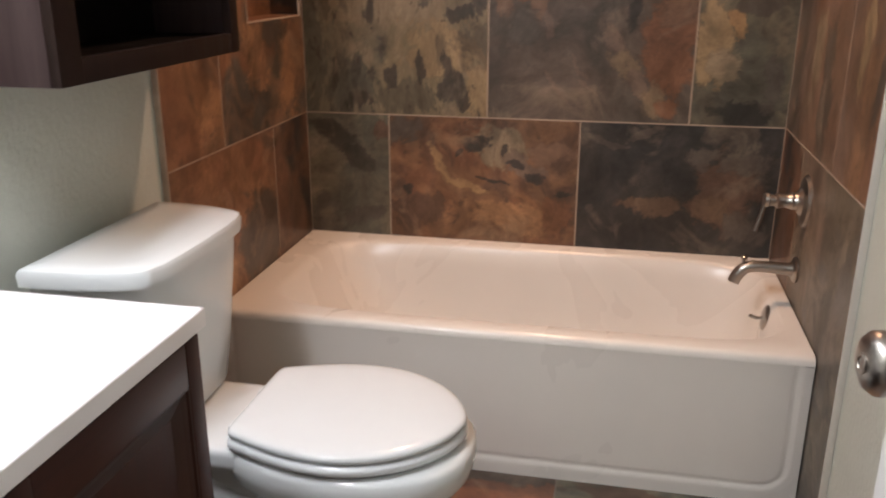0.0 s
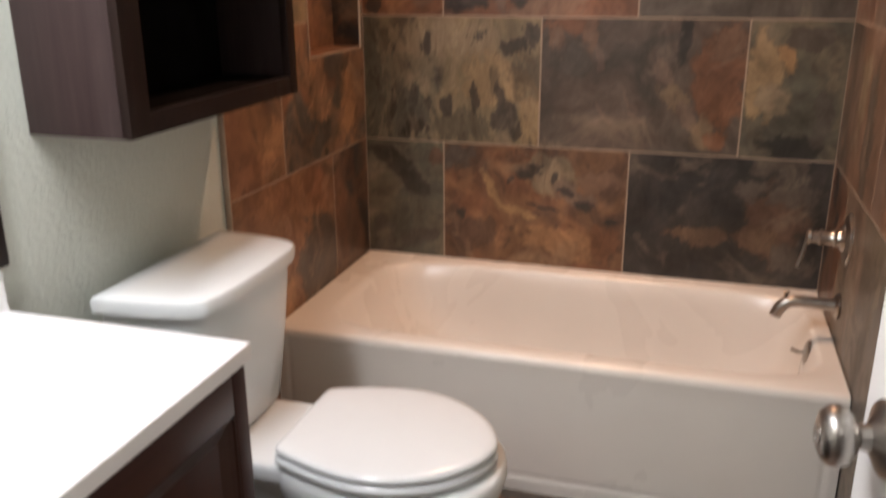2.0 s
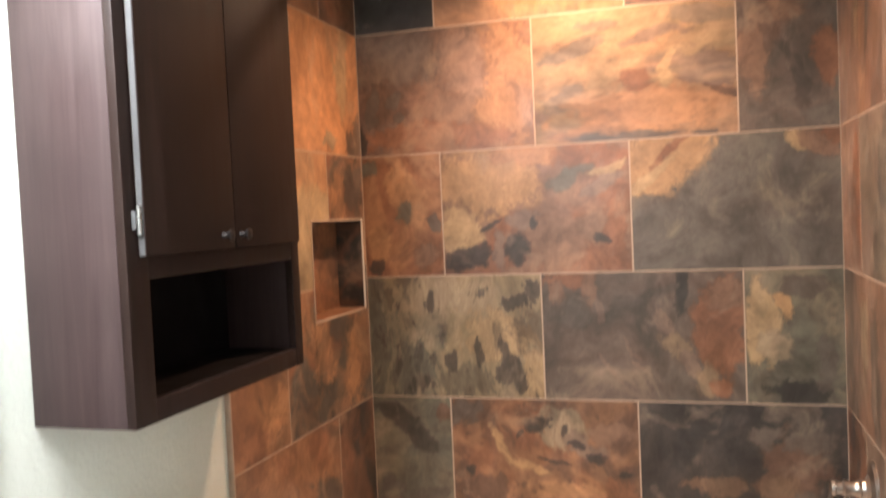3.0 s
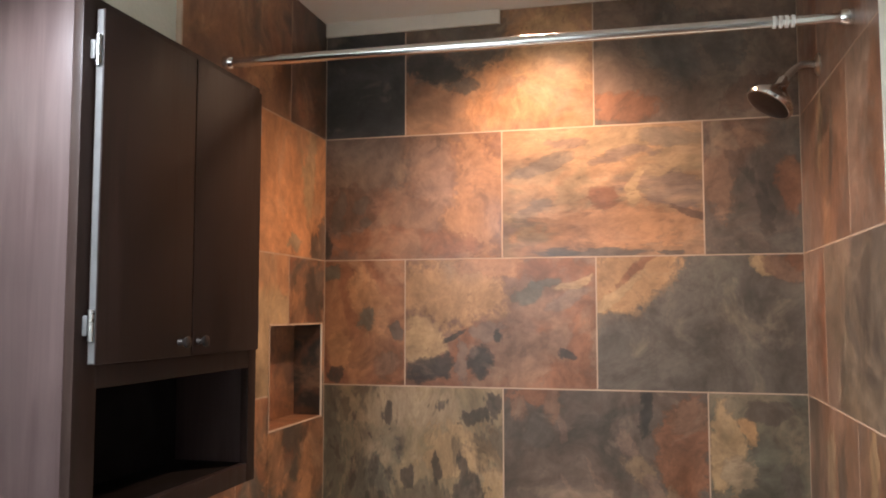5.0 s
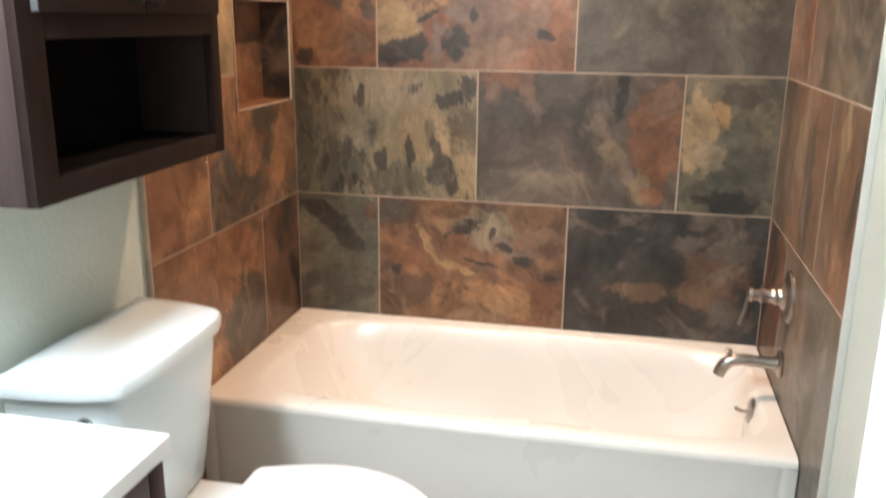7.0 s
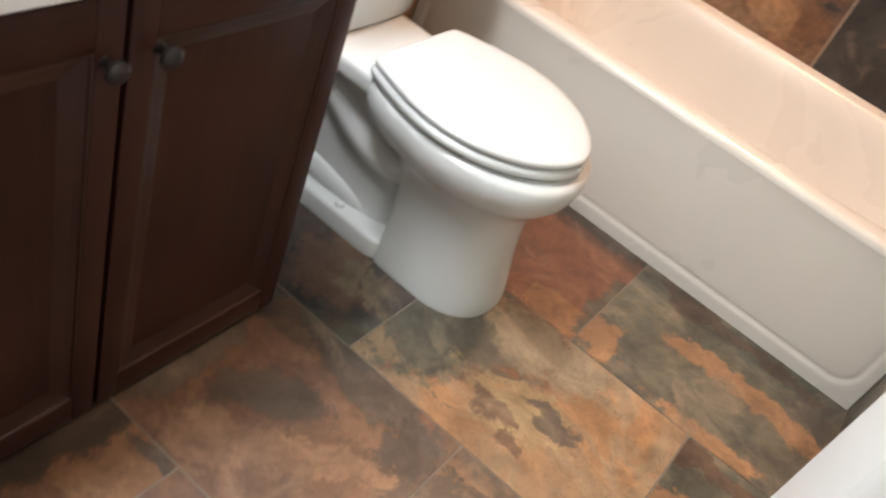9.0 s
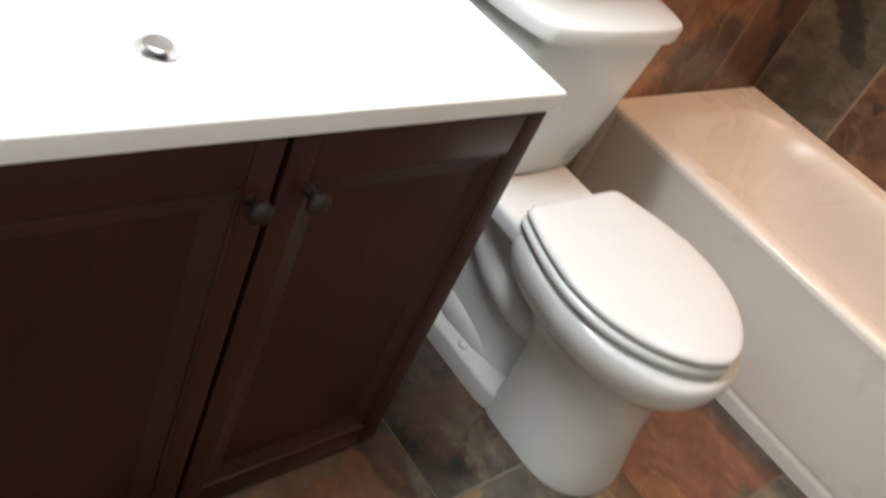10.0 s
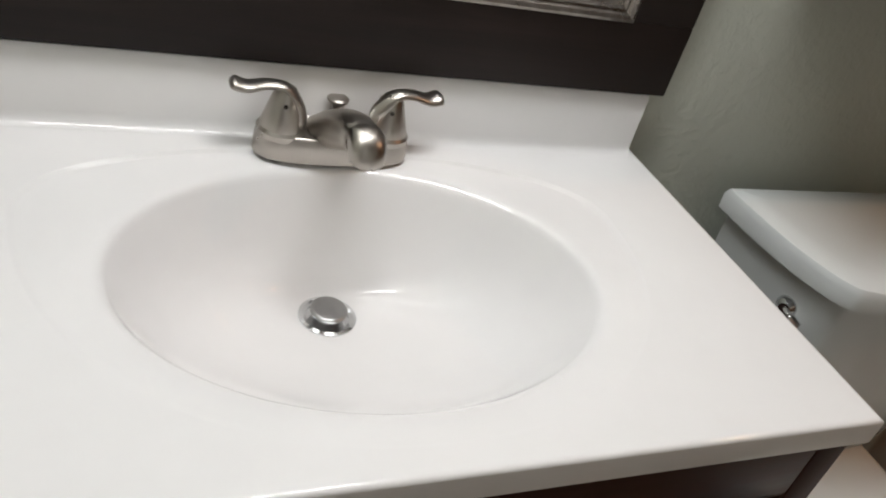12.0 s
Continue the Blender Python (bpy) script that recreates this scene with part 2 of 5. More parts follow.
def part(name, bm, mat, parent=None, label="", smooth=35):
    bmesh.ops.recalc_face_normals(bm, faces=bm.faces)
    me = bpy.data.meshes.new(name)
    bm.to_mesh(me)
    bm.free()
    for m in mat if isinstance(mat, (list, tuple)) else (mat,):
        me.materials.append(m)
    if smooth:
        me.polygons.foreach_set("use_smooth", [True] * len(me.polygons))
        me.set_sharp_from_angle(angle=radians(smooth))
    ob = new(name, me)
    if parent:
        ob.parent = parent
        ob.matrix_parent_inverse = parent.matrix_world.inverted()
    if label:
        tagged(ob, label)
    return ob


def thing(name, at, label, category, group="", kind=""):
    ob = new(name)
    ob.empty_display_size = 0.05
    ob.location = at
    bpy.context.view_layer.update()
    return tagged(ob, label, category, group, kind)


def block(bm, x0, y0, z0, x1, y1, z1, bevel=0.0, seg=2):
    vs = [bm.verts.new((x, y, z)) for x in (x0, x1) for y in (y0, y1) for z in (z0, z1)]
    fs = [bm.faces.new([vs[i] for i in f]) for f in ((0, 1, 3, 2), (4, 6, 7, 5), (0, 4, 5, 1), (2, 3, 7, 6), (0, 2, 6, 4), (1, 5, 7, 3))]
    if bevel:
        es = list({e for f in fs for e in f.edges})
        bmesh.ops.bevel(bm, geom=es, offset=bevel, segments=seg, profile=0.6, affect="EDGES")
    return bm


def blocks(*rows, bevel=0.0):
    bm = bmesh.new()
    for r in rows:
        block(bm, *r, bevel=bevel)
    return bm


def loft(bm, loops, close_first=False, close_last=False):
    rings = [[bm.verts.new(p) for p in loop] for loop in loops]
    for a, b in zip(rings, rings[1:]):
        n = len(a)
        for i in range(n):
            bm.faces.new((a[i], a[(i + 1) % n], b[(i + 1) % n], b[i]))
    if close_first:
        bm.faces.new(rings[0])
    if close_last:
        bm.faces.new(rings[-1])
    return bm


def tube(pts, radii, n=14, caps=True, squash=1.0):
    """A round bar along points, with a radius at each."""
    bm = bmesh.new()
    loops = []
    ps = [Vector(p) for p in pts]
    up = Vector((0.13, 0.27, 0.95)).normalized()
    for i, p in enumerate(ps):
        d = (ps[min(i + 1, len(ps) - 1)] - ps[max(i - 1, 0)]).normalized()
        a = d.cross(up).normalized()
        b = a.cross(d)
        r = radii[i] if isinstance(radii, (list, tuple)) else radii
        loops.append([p + r * (math.cos(k * math.tau / n) * a + squash * math.sin(k * math.tau / n) * b) for k in range(n)])
    return loft(bm, loops, caps, caps)


def turned(profile, at, axis, n=28):
    """A turned piece: rows of (along, radius) about an axis from a point."""
    bm = bmesh.new()
    q = Vector(axis).normalized().to_track_quat("Z", "X")
    loops = [[Vector(at) + q @ Vector((r * math.cos(k * math.tau / n), r * math.sin(k * math.tau / n), h)) for k in range(n)] for h, r in profile]
    return loft(bm, loops, True, True)


def curve_pts(pts, n=8):
    """A smooth line through points."""
    ps = [Vector(p) for p in pts]
    out = []
    for i in range(len(ps) - 1):
        p0, p1, p2, p3 = ps[max(i - 1, 0)], ps[i], ps[i + 1], ps[min(i + 2, len(ps) - 1)]
        for k in range(n):
            t = k / n
            out.append(0.5 * (2 * p1 + (p2 - p0) * t + (2 * p0 - 5 * p1 + 4 * p2 - p3) * t * t + (3 * p1 - p0 - 3 * p2 + p3) * t ** 3))
    return out + [ps[-1]]


def ring_pts(cx, cy, z, hx, hy, power=2.0, n=96):
    """A superellipse loop, from an ellipse (power 2) towards a rectangle."""
    out = []
    for k in range(n):
        c, s = math.cos(k * math.tau / n), math.sin(k * math.tau / n)
        out.append((cx + hx * math.copysign(abs(c) ** (2 / power), c), cy + hy * math.copysign(abs(s) ** (2 / power), s), z))
    return out


def rect_pts(x0, x1, y0, y1, z, n=96):
    """A rectangle loop whose points lie on the same rays as those of ring_pts."""
    cx, cy, hx, hy = (x0 + x1) / 2, (y0 + y1) / 2, (x1 - x0) / 2, (y1 - y0) / 2
    out = []
    for k in range(n):
        c, s = math.cos(k * math.tau / n), math.sin(k * math.tau / n)
        f = 1 / max(abs(c), abs(s))
        out.append((cx + hx * c * f, cy + hy * s * f, z))
    return out


# ---- room ----
TILE_END, CEIL = -0.905, 2.44
NICHE = (-0.418, -0.022, 1.116, 1.424)
FRONT, BEHIND = -2.46, -2.575
DOOR_X = (0.79, 1.43)

wall_left = part("wall_left", blocks(
    (-0.135, FRONT, 0, -0.015, NICHE[0], CEIL), (-0.135, NICHE[1], 0, -0.015, 0.012, CEIL),
    (-0.135, NICHE[0], 0, -0.015, NICHE[1], NICHE[2]), (-0.135, NICHE[0], NICHE[3], -0.015, NICHE[1], CEIL), (-0.135, NICHE[0], NICHE[2], -0.10, NICHE[1], NICHE[3])), PAINT, smooth=0)
wall_back = part("wall_back", blocks((-0.135, 0.012, 0, 1.635, 0.13, CEIL)), PAINT, smooth=0)
wall_right = part("wall_right", blocks((1.515, FRONT, 0, 1.635, 0.012, CEIL)), PAINT, smooth=0)
wall_front = part("wall_front", blocks(
    (-0.135, BEHIND, 0, DOOR_X[0] - 0.02, FRONT, CEIL), (DOOR_X[1] + 0.02, BEHIND, 0, 1.635, FRONT, CEIL), (DOOR_X[0] - 0.02, BEHIND, 2.07, DOOR_X[1] + 0.02, FRONT, CEIL)), PAINT, smooth=0)
floor = part("floor", blocks((-0.135, BEHIND, -0.10, 1.635, 0.13, -0.0011)), FLOOR_GROUT, smooth=0)
ceiling = part("ceiling", blocks((-0.135, BEHIND, CEIL, 1.635, 0.13, CEIL + 0.08)), CEILING, smooth=0)
for ob in (wall_left, wall_back, wall_right, wall_front, floor, ceiling):
    tagged(ob, kind="structure")
tagged(wall_left, "pale sage painted wall with orange-peel texture", "wall")
tagged(wall_right, "pale sage painted wall with orange-peel texture", "wall")
tagged(wall_back, "wall behind the tub clad in slate-look tiles", "wall")
tagged(wall_front, "painted wall with the bathroom doorway", "wall")
tagged(floor, "floor of large rust and charcoal slate tiles", "floor")
tagged(ceiling, "off-white painted ceiling", "ceiling")

# hall behind the camera
hall = [("wall_hall_left", (-0.35, -4.3, 0, -0.25, BEHIND, CEIL)), ("wall_hall_right", (2.4, -4.3, 0, 2.5, BEHIND, CEIL)), ("wall_hall_end", (-0.35, -4.4, 0, 2.5, -4.3, CEIL)),
        ("wall_hall_side_a", (-0.25, BEHIND, 0, -0.135, FRONT, CEIL)), ("wall_hall_side_b", (1.635, BEHIND, 0, 2.4, FRONT, CEIL))]
for n, r in hall:
    tagged(part(n, blocks(r), HALL, smooth=0), "plain painted hall wall", "wall", kind="structure")
tagged(part("floor_hall", blocks((-0.35, -4.4, -0.10, 2.5, BEHIND, -0.002)), plain("hall_floor", (0.28, 0.20, 0.14), 0.6, vary=0.2, scale=6.0), smooth=0), "plain brown hall floor", "floor", kind="structure")
tagged(part("ceiling_hall", blocks((-0.35, -4.4, CEIL, 2.5, BEHIND, CEIL + 0.08)), CEILING, smooth=0), "off-white hall ceiling", "ceiling", kind="structure")

# doorway lining and casing
jamb = thing("door_frame", (1.1, FRONT, 0), "white painted door frame with flat casing", "door frame", kind="structure")
part("jamb", blocks((DOOR_X[0] - 0.02, BEHIND - 0.004, 0, DOOR_X[0], FRONT + 0.004, 2.05), bevel=0.002), TRIM, jamb)
part("jamb", blocks((DOOR_X[1], BEHIND - 0.004, 0, DOOR_X[1] + 0.02, FRONT + 0.004, 2.05), bevel=0.002), TRIM, jamb)
part("head_jamb", blocks((DOOR_X[0] - 0.02, BEHIND - 0.004, 2.05, DOOR_X[1] + 0.02, FRONT + 0.004, 2.07), bevel=0.002), TRIM, jamb)
part("door_stop", blocks((DOOR_X[0], -2.53, 0, DOOR_X[0] + 0.011, -2.50, 2.05), bevel=0.002), TRIM, jamb)
for y0, y1 in ((FRONT, FRONT + 0.014), (BEHIND - 0.014, BEHIND)):
    part("casing", blocks((DOOR_X[0] - 0.072, y0, 0, DOOR_X[0] - 0.006, y1, 2.12), bevel=0.003), TRIM, jamb)
    part("casing", blocks((DOOR_X[1] + 0.006, y0, 0, DOOR_X[1] + 0.072, y1, 2.12), bevel=0.003), TRIM, jamb)
    part("casing", blocks((DOOR_X[0] - 0.006, y0, 2.056, DOOR_X[1] + 0.006, y1, 2.12), bevel=0.003), TRIM, jamb)
tagged(part("baseboard", blocks((1.502, -2.44, 0, 1.515, TILE_END - 0.012, 0.09), bevel=0.003), TRIM), "white painted baseboard along the wall", "baseboard", kind="structure")


# ---- the door, swung open into the room ----
def make_door():
    hinge, angle, w, t, h = Vector((1.413, -2.445, 0)), radians(98.8), 0.61, 0.035, 2.03
    d = thing("door_1", (0, 0, 0), "white panelled door swung open into the bathroom", "door", kind="structure")
    m = Matrix.Translation(hinge) @ Matrix.Rotation(angle, 4, "Z")
    d.matrix_world = m
    bpy.context.view_layer.update()
    panels = [(0.105, w - 0.105, 0.24, 0.86), (0.105, w - 0.105, 1.06, 1.90)]

    def put(name, bm, mat, label=""):
        bm.transform(m)
        return part(name, bm, mat, d, label)
    put("stile", blocks((0, 0, 0.012, 0.105, t, h), bevel=0.002), DOOR_PAINT)
    put("stile", blocks((w - 0.105, 0, 0.012, w, t, h), bevel=0.002), DOOR_PAINT)
    for z0, z1 in ((0.012, 0.24), (0.86, 1.06), (1.90, h)):
        put("rail", blocks((0.105, 0.0006, z0, w - 0.105, t - 0.0006, z1)), DOOR_PAINT)
    for x0, x1, z0, z1 in panels:
        for y, s in ((t, 1), (0, -1)):
            bm = bmesh.new()
            rings = []
            for inset, dep in ((0, 0.0), (0.004, 0.004), (0.010, 0.004), (0.014, 0.001), (0.030, -0.010), (0.036, -0.010), (0.060, -0.004)):
                yy = y + s * (dep - 0.0005)
                rings.append([(x0 + inset, yy, z0 + inset), (x1 - inset, yy, z0 + inset), (x1 - inset, yy, z1 - inset), (x0 + inset, yy, z1 - inset)])
            loft(bm, rings, False, True)
            put("panel", bm, DOOR_PAINT)
    kx, kz = w - 0.062, 0.936
    for y, s in ((t, 1), (0, -1)):
        at = (kx, y, kz)
        knob = put("door_knob", turned([(0, 0.0365), (0.003, 0.0375), (0.006, 0.0355), (0.009, 0.029), (0.013, 0.020), (0.017, 0.0135), (0.026, 0.012), (0.029, 0.014), (0.032, 0.021), (0.037, 0.0272), (0.044, 0.0295), (0.052, 0.0288), (0.058, 0.0245), (0.061, 0.018), (0.0625, 0.010)], at, (0, s, 0), 36), NICKEL, "brushed nickel door knob")
        bm = turned([(0, 0.0095), (0.0015, 0.0095), (0.0015, 0.006), (0.0005, 0.005)], (kx, y + s * 0.0625, kz), (0, s, 0), 20)
        bm.transform(m)
        part("turn_button", bm, NICKEL, knob)
    for z in (0.25, 1.78):
        put("hinge", turned([(0, 0.006), (0.09, 0.006)], (-0.004, t + 0.003, z), (0, 0, 1), 12), NICKEL)
    return d


make_door()


# ---- bathtub ----
def make_tub():
    tub = thing("bathtub", (0.75, -0.365, 0), "glossy white alcove bathtub with a panelled apron", "bathtub")
    x0, x1, y0, y1, z = 0.003, 1.497, -0.73, -0.003, 0.402
    loops = [rect_pts(x0 + 0.0, x1, y0 + 0.0, y1, z - 0.022), rect_pts(x0, x1, y0 + 0.002, y1, z - 0.010), rect_pts(x0, x1, y0 + 0.008, y1, z - 0.003), rect_pts(x0, x1, y0 + 0.018, y1, z)]

    def basin(ix0, ix1, iy0, iy1, zz, p):
        return ring_pts((ix0 + ix1) / 2, (iy0 + iy1) / 2, zz, (ix1 - ix0) / 2, (iy1 - iy0) / 2, p)
    for row in ((0.085, 1.462, -0.668, -0.050, z - 0.001, 6.0), (0.098, 1.456, -0.660, -0.058, z - 0.004, 6.0), (0.110, 1.450, -0.653, -0.064, z - 0.012, 5.8),
                (0.150, 1.436, -0.640, -0.078, 0.33, 5.4), (0.235, 1.415, -0.622, -0.096, 0.21, 5.0), (0.300, 1.395, -0.605, -0.112, 0.13, 4.6), (0.350, 1.370, -0.580, -0.135, 0.095, 4.2), (0.45, 1.30, -0.52, -0.20, 0.082, 3.6), (0.70, 1.10, -0.42, -0.31, 0.078, 3.0)):
        loops.append(basin(*row))
    bm = bmesh.new()
    loft(bm, loops, False, True)
    part("basin", bm, ENAMEL, tub, smooth=60)
    # apron: a flat panel set back inside a border with rounded corners
    bm = bmesh.new()
    xs = sorted({round(v, 4) for v in [x0, x1] + [x0 + 0.006 * i for i in range(16)] + [x1 - 0.006 * i for i in range(20)] + [0.1 + 0.09 * i for i in range(15)]})
    zs = sorted({round(v, 4) for v in [0.0] + [0.006 * i for i in range(24)] + [0.15 + 0.03 * i for i in range(7)] + [0.33, 0.345, 0.355, 0.365, z - 0.022]})

    def depth(x, zz):
        cx, cz, hx, hz, r = 0.75, 0.045 + 0.30, 0.715, 0.30, 0.06
        qx, qz = abs(x - cx) - hx + r, abs(zz - cz) - hz + r
        dist = math.hypot(max(qx, 0), max(qz, 0)) + min(max(qx, qz), 0) - r
        groove = math.exp(-(dist / 0.0055) ** 2) * 0.0045
        strip = 0.003 if dist > 0 else 0.0
        return y0 + 0.004 + groove - strip - 0.003 * max(0.0, (zz - 0.34) / 0.04)
    grid = [[bm.verts.new((x, depth(x, zz), zz)) for zz in zs] for x in xs]
    for a, b in zip(grid, grid[1:]):
        for i in range(len(zs) - 1):
            bm.faces.new((a[i], a[i + 1], b[i + 1], b[i]))
    part("apron", bm, ENAMEL, tub, smooth=60)
    o = (1.4435, -0.37, 0.350)
    over = part("overflow_plate", turned([(0, 0.036), (0.004, 0.036), (0.008, 0.031), (0.010, 0.012), (0.011, 0.002)], o, (-1, 0, 0.16), 32), NICKEL, tub, "round nickel overflow plate with trip lever")
    part("trip_lever", tube(curve_pts([(1.434, -0.37, 0.352), (1.418, -0.372, 0.349), (1.398, -0.374, 0.357)], 5), [0.004] * 5 + [0.005] * 6, 10), NICKEL, over)
    part("drain", turned([(0, 0.032), (0.003, 0.032), (0.004, 0.026), (0.002, 0.012)], (1.22, -0.365, 0.0815), (0, 0, 1), 28), NICKEL, tub)


make_tub()


# ---- shower fittings ----
def make_shower():
    y = -0.385
    v = thing("shower_valve", (1.5, y, 0.687), "brushed nickel shower valve with a drooping lever", "valve")
    part("escutcheon", turned([(0, 0.064), (0.003, 0.066), (0.007, 0.063), (0.010, 0.052), (0.013, 0.036), (0.022, 0.028)], (1.5, y, 0.687), (-1, 0, 0), 40), NICKEL, v)
    part("escutcheon_ring", turned([(0, 0.070), (0.002, 0.070), (0.003, 0.066)], (1.5, y, 0.687), (-1, 0, 0), 40), NICKEL, v)
    part("stem", turned([(0.015, 0.026), (0.030, 0.021), (0.034, 0.024), (0.038, 0.020), (0.055, 0.017), (0.064, 0.020), (0.070, 0.021), (0.075, 0.015), (0.088, 0.015), (0.092, 0.019), (0.100, 0.018), (0.104, 0.010)], (1.5, y, 0.687), (-1, 0, 0), 24), NICKEL, v)
    part("lever", tube(curve_pts([(1.405, y, 0.689), (1.398, y - 0.002, 0.667), (1.392, y - 0.004, 0.637), (1.383, y - 0.006, 0.603)], 5), [0.0075] * 4 + [0.006] * 6 + [0.0065] * 6, 12), NICKEL, v)
    s = thing("tub_spout", (1.5, y, 0.50), "brushed nickel tub spout with diverter knob", "spout")
    part("flange", turned([(0, 0.034), (0.004, 0.035), (0.008, 0.032), (0.012, 0.024)], (1.5, y, 0.50), (-1, 0, 0), 32), NICKEL, s)
    part("body", tube(curve_pts([(1.497, y, 0.50), (1.45, y, 0.502), (1.40, y, 0.503), (1.37, y, 0.496), (1.352, y, 0.474), (1.345, y, 0.456)], 6), [0.0195] * 3 + [0.0165] * 4 + [0.0155] * 6 + [0.0160] * 6 + [0.0165] * 6 + [0.0160] * 6, 20), NICKEL, s)
    part("diverter_knob", turned([(0, 0.005), (0.012, 0.0045), (0.015, 0.009), (0.020, 0.009), (0.023, 0.005)], (1.366, y, 0.508), (0, 0, 1), 16), NICKEL, s)
    yy = -0.31
    h = thing("shower_fixture", (1.5, yy, 2.105), "brushed nickel shower head on a bent arm", "shower head")
    part("flange", turned([(0, 0.030), (0.004, 0.030), (0.010, 0.020), (0.012, 0.012)], (1.5, yy, 2.105), (-1, 0, 0), 28), NICKEL, h)
    part("arm", tube(curve_pts([(1.498, yy, 2.105), (1.465, yy, 2.108), (1.435, yy - 0.004, 2.092), (1.408, yy - 0.008, 2.060)], 6), 0.0095, 14), NICKEL, h)
    tip, way = (1.410, yy - 0.008, 2.062), (-0.55, -0.16, -0.82)
    head = part("head", turned([(-0.012, 0.012), (0.0, 0.018), (0.011, 0.017), (0.020, 0.022), (0.038, 0.042), (0.058, 0.062), (0.068, 0.066), (0.076, 0.063)], tip, way, 36), CHROME, h)
    part("spray_face", turned([(0.0761, 0.058), (0.078, 0.051), (0.079, 0.02)], tip, way, 32), DARK_METAL, head)
    r = thing("shower_rod", (0.75, -0.70, 2.10), "chrome tension shower rod between the tiled walls", "rod")
    part("rod", tube([(0.02, -0.70, 2.103), (0.75, -0.70, 2.101), (1.36, -0.70, 2.099)], 0.0125, 20), CHROME, r)
    part("rod_sleeve", tube([(1.30, -0.70, 2.099), (1.48, -0.70, 2.099)], 0.0105, 20), CHROME, r)
    for k in range(4):
        part("grip_ring", turned([(0, 0.0138), (0.007, 0.0138)], (1.335 + 0.013 * k, -0.70, 2.099), (1, 0, 0), 20), TRIM, r)
    for x, s in ((0.0005, 1), (1.4995, -1)):
        part("end_cap", turned([(0, 0.019), (0.012, 0.019), (0.020, 0.0165), (0.026, 0.0140)], (x, -0.70, 2.103 if s > 0 else 2.099), (s, 0, 0), 24), CHROME, r)


make_shower()


# ---- toilet ----
def egg(z, grow=0.0, xb=0.333, xf=0.765, wide=0.187, back=0.134, cy=-1.238, n=28):
    """The outline of the seat: straight at the back, oval in front."""
    xm = 0.535
    pts = []
    for k in range(n + 1):
        a = math.pi * k / n
        x = 0.5 * (xb + xf) - 0.5 * (xf - xb) * math.cos(a)
        if x > xm:
            w = wide * max(0.0, 1 - ((x - xm) / (xf - xm)) ** 1.95) ** 0.58
        else:
            w = back + (wide - back) * math.sin(math.pi / 2 * (x - xb) / (xm - xb))
        w *= (0.80, 0.93, 0.985)[k] if k < 3 else 1.0
        pts.append((x, w))
    cx, half = 0.53, 0.22
    s = 1 + grow / half
    loop = [(cx + (x - cx) * s, cy + w * (1 + grow / 0.18), z) for x, w in pts] + [(cx + (x - cx) * s, cy - w * (1 + grow / 0.18), z) for x, w in reversed(pts[:-1])]
    return loop


